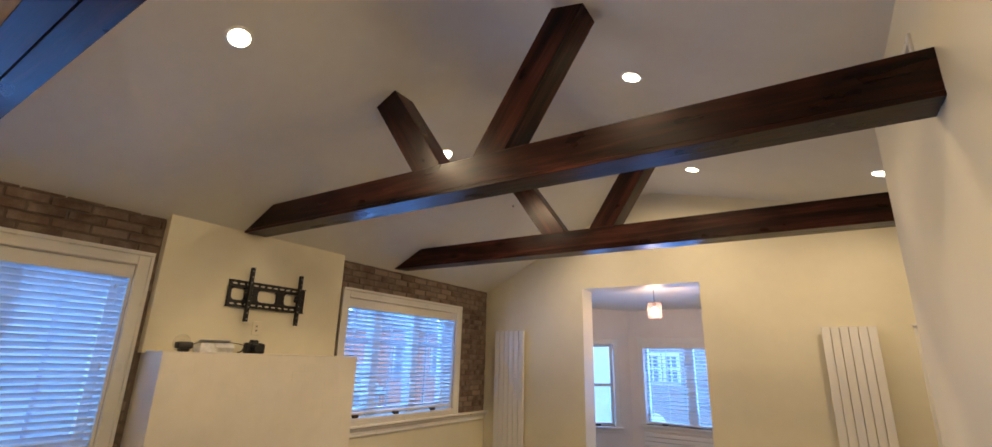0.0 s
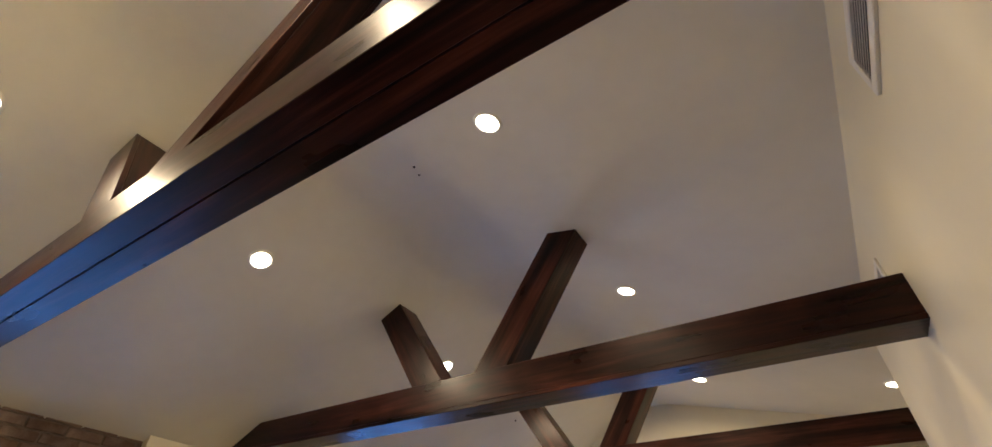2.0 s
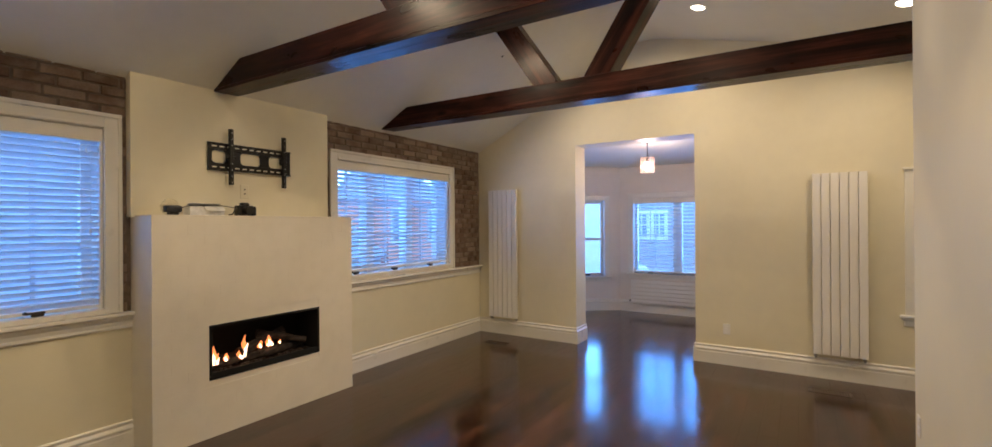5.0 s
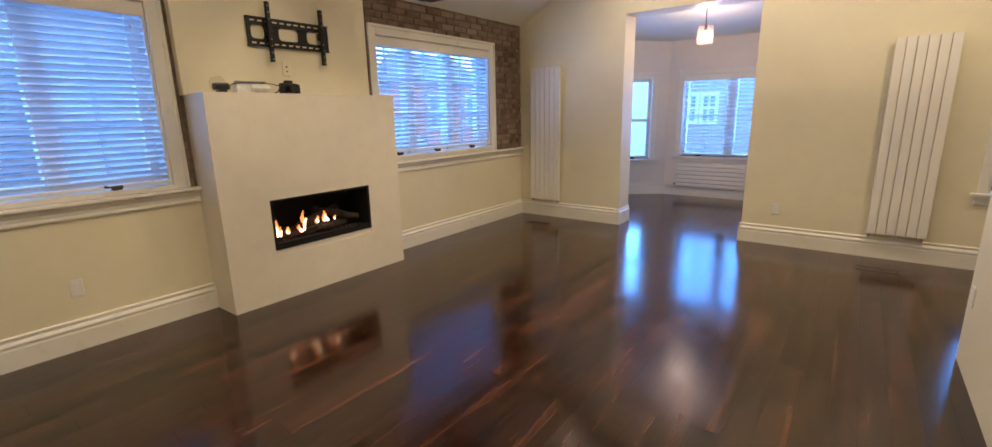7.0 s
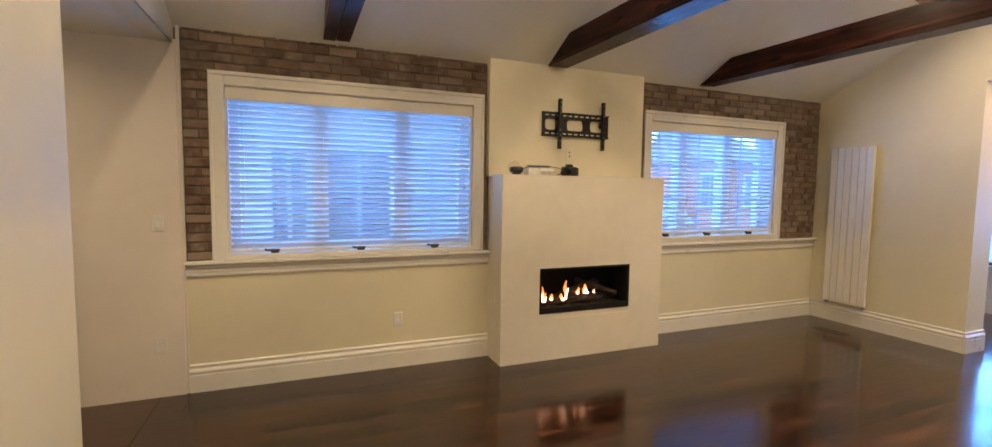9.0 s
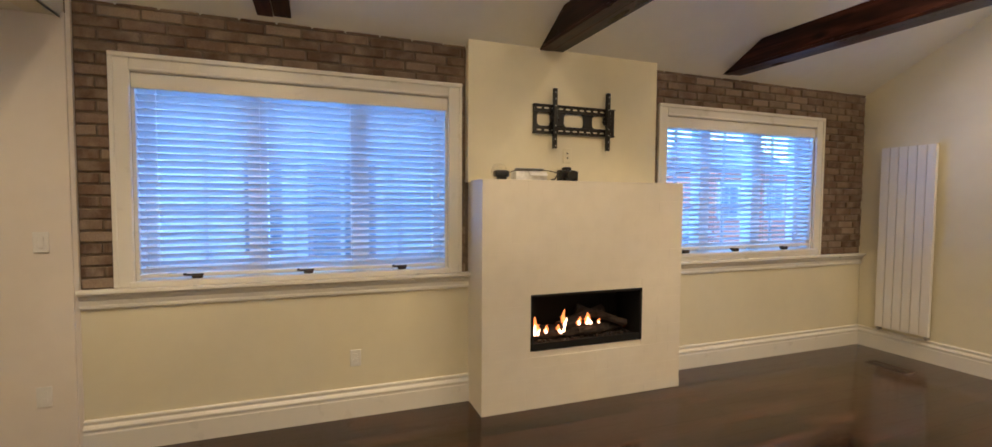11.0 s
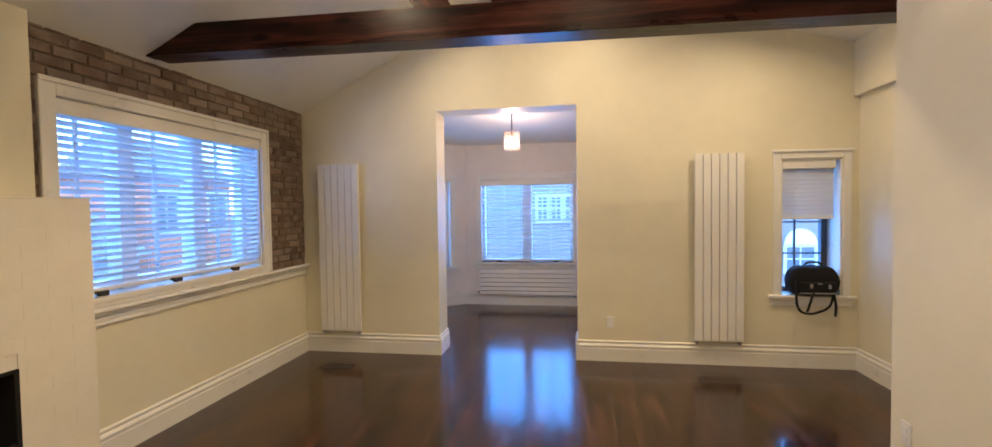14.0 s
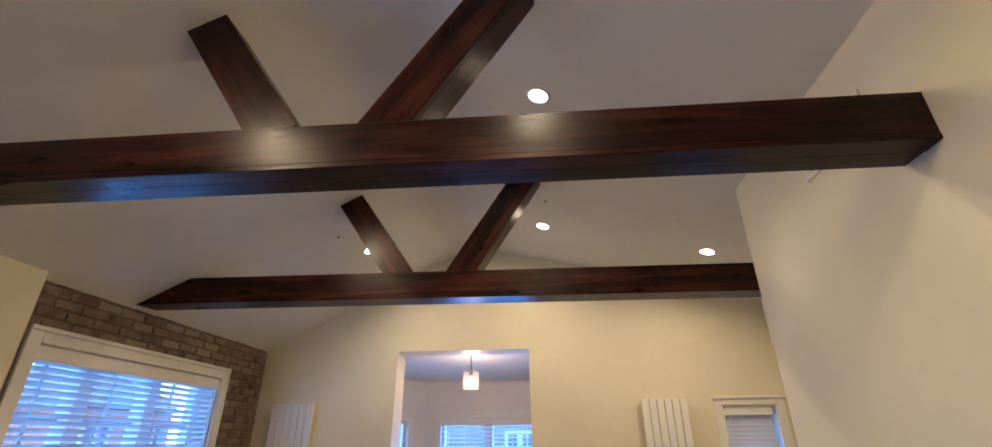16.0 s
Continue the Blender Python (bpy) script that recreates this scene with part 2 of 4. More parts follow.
RUBBER = plain("black_plastic", (0.012, 0.012, 0.013), 0.35)
CLOTH = plain("black_nylon", (0.003, 0.003, 0.004), 0.92, 0, 0.4, 200)
GREYTAPE = plain("grey_webbing", (0.22, 0.22, 0.23), 0.7)
BRONZE = plain("dark_bronze", (0.045, 0.035, 0.028), 0.4, 0.5)
CHROME = plain("brushed_metal", (0.45, 0.43, 0.40), 0.3, 0.9)
REGISTER = plain("dark_wood_register", (0.03, 0.016, 0.010), 0.3)
CARD = plain("white_card", (0.75, 0.75, 0.74), 0.6)
LOG = plain("charred_log", (0.030, 0.021, 0.017), 0.9, 0, 0.6, 25)
PLATE = plain("white_plastic", (0.78, 0.77, 0.73), 0.35, 0, 0.03)
LENS = glow("lamp_lens", (1.0, 0.80, 0.50), 2.2)
BULB = glow("bulb", (1.0, 0.76, 0.50), 3.0)
FLAME = glow("flame", (1.0, 0.22, 0.04), 0.22)
FLAMECORE = glow("flame_core", (1.0, 0.56, 0.25), 0.75)
PAVING = plain("concrete", (0.22, 0.22, 0.22), 0.9, 0, 0.3, 3)
SIDING = plain("pale_siding", (0.55, 0.56, 0.57), 0.7, 0, 0.1, 2)
REDBRICK = plain("red_brick_facade", (0.26, 0.23, 0.22), 0.9, 0, 0.08, 4)
ORANGEBRICK = plain("orange_brick_facade", (0.62, 0.25, 0.13), 0.9, 0, 0.08, 4)
# opaque far panes; the sky's bluish reflection is mixed into their base colour
SKYLITGLASS = plain("sky_tinted_pane", (0.17, 0.19, 0.21), 0.08)
LEAF = plain("shrub_leaf", (0.07, 0.11, 0.05), 0.7, 0, 0.4, 8)
BARK = plain("shrub_bark", (0.12, 0.09, 0.07), 0.9)
ROOFING = plain("roof_shingle", (0.34, 0.34, 0.36), 0.9, 0, 0.3, 6)
FARTRIM = plain("weathered_white_trim", (0.6, 0.6, 0.6), 0.6, 0, 0.05)
MUNTIN = plain("grey_muntin", (0.4, 0.4, 0.42), 0.5)
STEEL = plain("window_steel", (0.09, 0.093, 0.10), 0.5, 0.2)

# ---- structure ----
WX = -3.96      # room face of the west wall
OUT = -4.26
LW = (-0.36, 1.545, 1.0, 2.235)    # large window, y0 y1 z0 z1
RW = (3.485, 5.315, 1.03, 2.235)    # second window
OPX = (-2.435, -0.98)            # doorway
OPZ = 2.58
FY = 6.04                        # far wall face
FY2 = 6.36
RX = 0.588                       # right wall face
RY = 3.88                        # where the right wall ends
AX = 1.59                        # alcove wall
BY = -0.66                       # rear wall face
PX = -2.25                       # passage side


def gable(bm, x0, x1, y0, y1, z0, lift=0.02):
    xs = [x0] + ([RIDGE] if x0 < RIDGE < x1 else []) + [x1]
    top = [(x, zc(x) + lift) for x in xs]
    bm_prism(bm, [(x0, z0), (x1, z0)] + top[::-1], 'y', y0, y1)


# west wall with two window openings
bm = bmesh.new()
TOPW = 2.64
for d in ((-0.80, LW[0], 0, TOPW), (LW[0], LW[1], 0, LW[2]), (LW[0], LW[1], LW[3], TOPW), (LW[1], RW[0], 0, TOPW),
          (RW[0], RW[1], 0, RW[2]), (RW[0], RW[1], RW[3], TOPW), (RW[1], FY2, 0, TOPW)):
    bm_box(bm, OUT, WX - 0.012, d[0], d[1], d[2], d[3])
wall_w = tagged(mesh_ob("wall_west", bm, MORTAR), "wall of old brown brick above a chair rail", "wall", kind="structure")
# painted dado under the rail
bm = bmesh.new()
bm_box(bm, WX - 0.010, WX + 0.004, -0.64, 1.72, 0, 0.93)
bm_box(bm, WX - 0.010, WX + 0.004, 3.36, FY, 0, 0.93)
tagged(mesh_ob("dado", bm, WALL, wall_w), "cream painted dado")
bm = bmesh.new()
bm_box(bm, OUT, WX + 0.03, -3.4, -0.645, 0, 2.52)
bm_box(bm, OUT, WX + 0.012, -0.645, -0.625, 0, 2.62)
tagged(mesh_ob("wall_passage", bm, BAYWALL), "plain cream painted passage wall", "wall", kind="structure")

bm = bmesh.new()
gable(bm, OUT, OPX[0], FY, FY2, 0)
gable(bm, OPX[0], OPX[1], FY, FY2, OPZ)
gable(bm, OPX[1], 0.92, FY, FY2, 0)
bm_box(bm, 0.92, 1.45, FY, FY2, 0, 0.69)
gable(bm, 0.92, 1.45, FY, FY2, 1.98)
gable(bm, 1.45, 1.95, FY, FY2, 0)
tagged(mesh_ob("wall_north", bm, WALL), "cream painted gable wall with a square doorway", "wall", kind="structure")

bm = bmesh.new()
bm_box(bm, RX, RX + 0.15, BY - 0.15, RY, 0, zc(RX) + 0.03)
bm_box(bm, RX + 0.15, AX, RY - 0.15, RY, 0, zc(RX) + 0.03)
tagged(mesh_ob("wall_east", bm, WALL), "cream painted side wall with an outer corner", "wall", kind="structure")
bm = bmesh.new()
bm_box(bm, AX, AX + 0.3, RY - 0.15, FY2, 0, 2.54)
bm_box(bm, AX - 0.05, AX + 0.3, RY, FY, 2.54, zc(AX) + 0.05)
tagged(mesh_ob("wall_alcove", bm, WALL), "cream painted alcove wall under a shallow soffit", "wall", kind="structure")

bm = bmesh.new()
gable(bm, PX, RX, BY - 0.15, BY, 0)
gable(bm, OUT, PX, BY - 0.15, BY, 2.50)
bm_box(bm, PX, PX + 0.15, -3.4, BY - 0.15, 0, 2.52)
bm_box(bm, OUT, PX + 0.15, -3.55, -3.4, 0, 2.52)
tagged(mesh_ob("wall_south", bm, WALL), "cream painted rear wall with a passage opening", "wall", kind="structure")

bm = bmesh.new()
T = 0.18
under = [(OUT, zc(OUT))]
RR = 0.32    # the plaster is rounded along the ridge
for i in range(25):
    u = i / 24
    a, c, b = (RIDGE - RR, zc(RIDGE - RR)), (RIDGE, zc(RIDGE)), (RIDGE + RR, zc(RIDGE + RR))
    under.append(tuple(a[k] * (1 - u) ** 2 + 2 * c[k] * u * (1 - u) + b[k] * u * u for k in (0, 1)))
under.append((1.95, zc(1.95)))
for p, q in zip(under, under[1:]):
    bm_prism(bm, [p, q, (q[0], q[1] + T), (p[0], p[1] + T)], 'y', BY - 0.2, FY2)
bmesh.ops.remove_doubles(bm, verts=bm.verts, dist=0.0001)
tagged(mesh_ob("ceiling", bm, CEIL), "white vaulted plaster ceiling", "ceiling", kind="structure")
tagged(box("ceiling_passage", (OUT, PX + 0.15, -3.55, BY - 0.15, 2.50, 2.60), CEIL), "flat white passage ceiling", "ceiling", kind="structure")

# bay room beyond the doorway
BAYY = 8.70
KL, KR = -2.72, -0.76
AL = (-3.62, 8.08)
ARt = (0.14, 8.08)


def wall_seg(bm, p, q, z0, z1, th=0.22):
    """An upright slab whose room face runs from p to q; the slab lies to its left."""
    p, q = Vector(p), Vector(q)
    d = (q - p).normalized()
    n = Vector((-d.y, d.x)) * th
    pts = [p, q, q + n, p + n]
    bm_prism(bm, [tuple(v) for v in pts], 'z', z0, z1)


def along(p, q, s):
    p, q = Vector(p), Vector(q)
    return p + (q - p).normalized() * s


bm = bmesh.new()
CW = (-2.47, -1.01, 0.68, 2.0)
bm_box(bm, KL - 0.1, CW[0], BAYY, BAYY + 0.25, 0, 2.75)
bm_box(bm, CW[1], KR + 0.1, BAYY, BAYY + 0.25, 0, 2.75)
bm_box(bm, CW[0], CW[1], BAYY, BAYY + 0.25, 0, CW[2])
bm_box(bm, CW[0], CW[1], BAYY, BAYY + 0.25, CW[3], 2.75)
SW0, SW1, SZ0, SZ1 = 0.28, 0.86, 0.62, 1.97
for k, e, flip in (((KL, BAYY), AL, False), ((KR, BAYY), ARt, True)):
    L = (Vector(e) - Vector(k)).length
    for s0, s1, z0, z1 in ((0, SW0, 0, 2.75), (SW1, L, 0, 2.75), (SW0, SW1, 0, SZ0), (SW0, SW1, SZ1, 2.75)):
        a, c = along(k, e, s0), along(k, e, s1)
        if flip:
            wall_seg(bm, a, c, z0, z1, 0.25)
        else:
            wall_seg(bm, c, a, z0, z1, 0.25)
bm_box(bm, AL[0] - 0.22, AL[0], FY2 - 0.02, 8.2, 0, 2.85)
bm_box(bm, ARt[0], ARt[0] + 0.22, FY2 - 0.02, 8.2, 0, 2.85)
tagged(mesh_ob("wall_bay", bm, BAYWALL), "pale painted canted bay wall", "wall", kind="structure")
bm = bmesh.new()
bm_prism(bm, [(FY2 - 0.3, 2.77), (BAYY + 0.25, 2.51), (BAYY + 0.25, 2.6), (FY2 - 0.3, 2.86)], 'x', AL[0] - 0.2, ARt[0] + 0.2)
bmesh.ops.translate(bm, vec=(0, 0.31, 0), verts=bm.verts)
tagged(mesh_ob("ceiling_bay", bm, CEIL), "white sloping bay ceiling", "ceiling", kind="structure")

# floor base under the boards
floor = tagged(boxes("floor", [(OUT, 1.95, BY - 0.2, FY2 + 2.7, -0.12, -0.006), (OUT, PX + 0.2, -3.6, BY - 0.2, -0.12, -0.006)], FLOOR),
               "glossy dark brown oak plank floor", "floor", kind="structure")


# ---- trim ----
def profile_run(name, prof, p, q, mat, label, parent=None):
    """Draw a moulding profile (out, up) along the floor line p to q; out is to the left of the way."""
    p, q = Vector(p), Vector(q)
    d = (q - p).normalized()
    n = Vector((-d.y, d.x))
    bm = bmesh.new()
    f0 = [bm.verts.new((*(p + n * o), z)) for o, z in prof]
    f1 = [bm.verts.new((*(q + n * o), z)) for o, z in prof]
    k = len(prof)
    bm.faces.new(f0)
    bm.faces.new(f1[::-1])
    for i in range(k):
        bm.faces.new((f0[i], f0[(i + 1) % k], f1[(i + 1) % k], f1[i]))
    bmesh.ops.recalc_face_normals(bm, faces=bm.faces)
    ob = mesh_ob(name, bm, mat, parent)
    return tagged(ob, label, "trim", kind="structure")


BASE = [(-0.003, 0), (0.024, 0), (0.024, 0.125), (0.021, 0.132), (0.021, 0.142), (0.026, 0.148), (0.026, 0.158), (0.018, 0.170),
        (0.012, 0.176), (0.012, 0.184), (0.016, 0.190), (0.016, 0.199), (0.010, 0.206), (-0.003, 0.206)]
RAIL = [(-0.003, 0.855), (0.014, 0.855), (0.018, 0.862), (0.018, 0.874), (0.012, 0.880), (0.012, 0.905), (0.022, 0.915), (0.030, 0.928),
        (0.030, 0.934), (0.046, 0.944), (0.060, 0.950), (0.060, 0.964), (0.054, 0.970), (-0.003, 0.970)]
BL = "cream white moulded baseboard"
DX = WX + 0.004
profile_run("baseboard_1", BASE, (DX, 1.70), (DX, -0.625), WHITE, BL)
profile_run("baseboard_2", BASE, (DX, FY), (DX, 3.395), WHITE, BL)
profile_run("baseboard_3", BASE, (OPX[0], FY), (DX, FY), WHITE, BL)
profile_run("baseboard_4", BASE, (AX, FY), (OPX[1], FY), WHITE, BL)
profile_run("baseboard_5", BASE, (OPX[0], FY2), (OPX[0], FY - 0.026), WHITE, BL)
profile_run("baseboard_6", BASE, (OPX[1], FY - 0.026), (OPX[1], FY2), WHITE, BL)
profile_run("baseboard_7", BASE, (AX, RY), (AX, FY), WHITE, BL)
profile_run("baseboard_8", BASE, (KR + 0.02, BAYY), (KL - 0.02, BAYY), WHITE, BL)
profile_run("baseboard_9", BASE, (KL, BAYY), AL, WHITE, BL)
profile_run("baseboard_10", BASE, ARt, (KR, BAYY), WHITE, BL)
profile_run("baseboard_11", BASE, (AL[0], 8.1), (AL[0], FY2), WHITE, BL)
RL = "cream white moulded chair rail"
profile_run("trim_rail_1", RAIL, (DX, 1.70), (DX, -0.625), WHITE, RL)
profile_run("trim_rail_2", RAIL, (DX, FY), (DX, 3.395), WHITE, RL)


# ---- windows ----
def casement_west(name, w, mull, label, pane_cols):
    """A wide wooden casement window in the west wall, with casing, sashes and panes."""
    y0, y1, z0, z1 = w
    win = thing(name, (WX, (y0 + y1) / 2, z0), label, "window")
    win["kind"] = "structure"
    cw = 0.095
    fx = WX + 0.016
    bm = bmesh.new()
    def casing(a0, a1, c0, c1):
        bm_box(bm, WX - 0.012, fx, a0, a1, c0, c1, 0.004)
    casing(y0 - cw, y0, 0.972, z1 + cw)
    casing(y1, y1 + cw if name == "window_1" else y1 + cw + 0.02, 0.972, z1 + cw)
    casing(y0, y1, z1, z1 + cw)
    bm_box(bm, fx - 0.004, fx + 0.014, y0 - cw - 0.004, y1 + cw + 0.004, z1 + cw - 0.022, z1 + cw + 0.008, 0.005)
    bm_box(bm, fx - 0.004, fx + 0.010, y0 - cw - 0.004, y0 - cw + 0.02, 0.972, z1 + cw - 0.022, 0.004)
    bm_box(bm, fx - 0.004, fx + 0.010, y1 + cw - 0.02, y1 + cw + 0.004, 0.972, z1 + cw - 0.022, 0.004)
    bm_box(bm, fx - 0.004, fx + 0.006, y0, y1, z1 + 0.004, z1 + 0.02, 0.003)
    mesh_ob("casing", bm, WHITE, win)
    # reveal lining and stool
    boxes("lining", [(OUT + 0.02, WX - 0.013, y0, y0 + 0.018, z0, z1), (OUT + 0.02, WX - 0.013, y1 - 0.018, y1, z0, z1),
                     (OUT + 0.02, WX - 0.013, y0, y1, z1 - 0.018, z1)], WHITE, 0, win)
    box("sill", (OUT + 0.02, WX + 0.034, y0 - 0.02, y1 + 0.02, z0 - 0.028, z0 + 0.006), WHITE, 0.006, win, 2)
    if z0 > 1.01:
        box("apron", (WX - 0.012, WX + 0.020, y0 - 0.02, y1 + 0.02, 0.972, z0 - 0.028), WHITE, 0.003, win)
    # frame, mullions and sashes
    gx = OUT + 0.09
    edges = [y0 + 0.018] + [m for m in mull] + [y1 - 0.018]
    bm = bmesh.new()
    for m in mull:
        bm_box(bm, gx - 0.03, gx + 0.095, m - 0.058, m + 0.058, z0 + 0.006, z1 - 0.018, 0.004)
    bm_box(bm, gx - 0.03, gx + 0.05, y0 + 0.018, y1 - 0.018, z0 + 0.006, z0 + 0.075, 0.004)
    bm_box(bm, gx - 0.03, gx + 0.05, y0 + 0.018, y1 - 0.018, z1 - 0.075, z1 - 0.018, 0.004)
    bm_box(bm, gx - 0.03, gx + 0.05, y0 + 0.018, y0 + 0.075, z0 + 0.075, z1 - 0.075, 0.004)
    bm_box(bm, gx - 0.03, gx + 0.05, y1 - 0.075, y1 - 0.018, z0 + 0.075, z1 - 0.075, 0.004)
    mesh_ob("frame", bm, WHITE, win)
    for a, c in zip(edges, edges[1:]):
        a2, c2 = a + 0.05, c - 0.05
        bm = bmesh.new()
        cols = pane_cols
        for i in range(1, cols):
            yy = a2 + (c2 - a2) * i / cols
            bm_box(bm, gx - 0.008, gx + 0.012, yy - 0.011, yy + 0.011, z0 + 0.07, z1 - 0.07)
        for i in range(1, 3):
            zz = z0 + 0.07 + (z1 - z0 - 0.14) * i / 3
            bm_box(bm, gx - 0.0075, gx + 0.0115, a2, c2, zz - 0.011, zz + 0.011)
        mesh_ob("muntin", bm, MUNTIN, win)
        g = box("pane", (gx - 0.003, gx + 0.003, a2 - 0.01, c2 + 0.01, z0 + 0.06, z1 - 0.06), GLASS, 0, win)
        g.visible_shadow = False
        # crank handle on the sill
        yc = (a + c) / 2 - 0.02
        bm = bmesh.new()
        bm_box(bm, WX - 0.045, WX - 0.008, yc - 0.03, yc + 0.03, z0 + 0.006, z0 + 0.026, 0.007, 2)
        bm_box(bm, WX - 0.034, WX - 0.012, yc - 0.06, yc + 0.036, z0 + 0.022, z0 + 0.036, 0.006, 2)
        bm_cyl(bm, (WX - 0.024, yc - 0.062, z0 + 0.032), (WX + 0.004, yc - 0.062, z0 + 0.036), 0.009, n=12)
        tagged(mesh_ob("handle", bm, BRONZE, win), "dark bronze window crank")
    return win


def blind_along(name, base, u, v, width, z0, z1, tilt, label, pitch=0.044, stack=0.0, gap=0.004):
    """A faux-wood venetian blind. base: one top corner's floor point; u: along the window; v: into the room."""
    u, v = Vector((*u, 0)), Vector((*v, 0))
    root = thing(name, (base[0], base[1], z0), label, "blind", "window blinds")
    rot = Matrix((u, v, Vector((0, 0, 1)))).transposed().to_4x4()
    org = Matrix.Translation((base[0], base[1], 0)) @ rot
    inv = Matrix.Translation(-root.location)
    def put(ob, m):
        ob.parent = root
        ob.matrix_parent_inverse = inv
        ob.matrix_basis = m
    bm = bmesh.new()
    bm_box(bm, gap, width - gap, -0.03, 0.03, z1 - 0.05, z1, 0.002)
    bm_box(bm, gap * 0.6, width - gap * 0.6, 0.030, 0.042, z1 - 0.09, z1 + 0.002, 0.004)
    put(mesh_ob("headrail", bm, WHITE), org)
    me = None
    n = round((z1 - 0.085 - z0 - 0.055) / pitch) + 1
    pitch = (z1 - 0.085 - z0 - 0.055) / (n - 1)
    tops = [z1 - 0.085 - i * pitch for i in range(n)]
    for z in tops:
        if me is None:
            bm = bmesh.new()
            prof = [(-0.025, -0.0015), (-0.012, 0.0005), (0, 0.0012), (0.012, 0.0005), (0.025, -0.0015), (0.025, -0.0045), (0.012, -0.0025), (0, -0.0018), (-0.012, -0.0025), (-0.025, -0.0045)]
            bm_prism(bm, prof, 'x', gap * 1.5, width - gap * 1.5)
            sl = mesh_ob("slat", bm, SLAT)
            me = sl.data
        else:
            sl = new("slat", me)
        wob = 0.6 * math.sin(z * 71.0)
        put(sl, org @ Matrix.Translation((0, 0, z)) @ Matrix.Rotation(radians(tilt + wob), 4, 'X'))
    zr = tops[-1] - pitch * 0.8
    bm = bmesh.new()
    bm_box(bm, gap * 1.5, width - gap * 1.5, -0.026, 0.026, zr - 0.012, zr + 0.010, 0.004)
    put(mesh_ob("bottom_rail", bm, WHITE), org)
    k = max(2, round(width / 0.5))
    for i in range(k):
        a = 0.12 + (width - 0.24) * i / (k - 1)
        bm = bmesh.new()
        for s in (-0.026, 0.026):
            bm_box(bm, a - 0.0015, a + 0.0015, s - 0.0012, s + 0.0012, zr, z1 - 0.05)
        bm_box(bm, a - 0.001, a + 0.001, -0.025, 0.025, zr + 0.002, zr + 0.003)
        put(mesh_ob("cord", bm, CARD), org)
    for a, zz in ((width - 0.07, z0 + (z1 - z0) * 0.42), (width - 0.09, z0 + (z1 - z0) * 0.86)):
        bm = bmesh.new()
        bm_cyl(bm, (a, 0.034, zz), (a, 0.034, zz + 0.03), 0.008, 0.005, 10)
        bm_box(bm, a - 0.001, a + 0.001, 0.033, 0.035, zz, z1 - 0.06)
        put(mesh_ob("pull_cord", bm, CARD), org)
    return root


casement_west("window_1", LW, (0.29, 0.94), "wide white casement window with three sashes", 2)
casement_west("window_2", RW, (4.03, 4.67), "white casement window with three sashes", 2)
# u runs +y for the west wall; v points into the room
blind_along("venetian_blind", (WX - 0.045, LW[0]), (0, 1), (1, 0), LW[1] - LW[0], LW[2] + 0.008, LW[3] - 0.006, 38, "lowered white slatted blind glowing with daylight")
blind_along("venetian_blind", (WX - 0.045, RW[0]), (0, 1), (1, 0), RW[1] - RW[0], RW[2] + 0.03, RW[3] - 0.006, 31, "lowered white slatted blind with open slats")


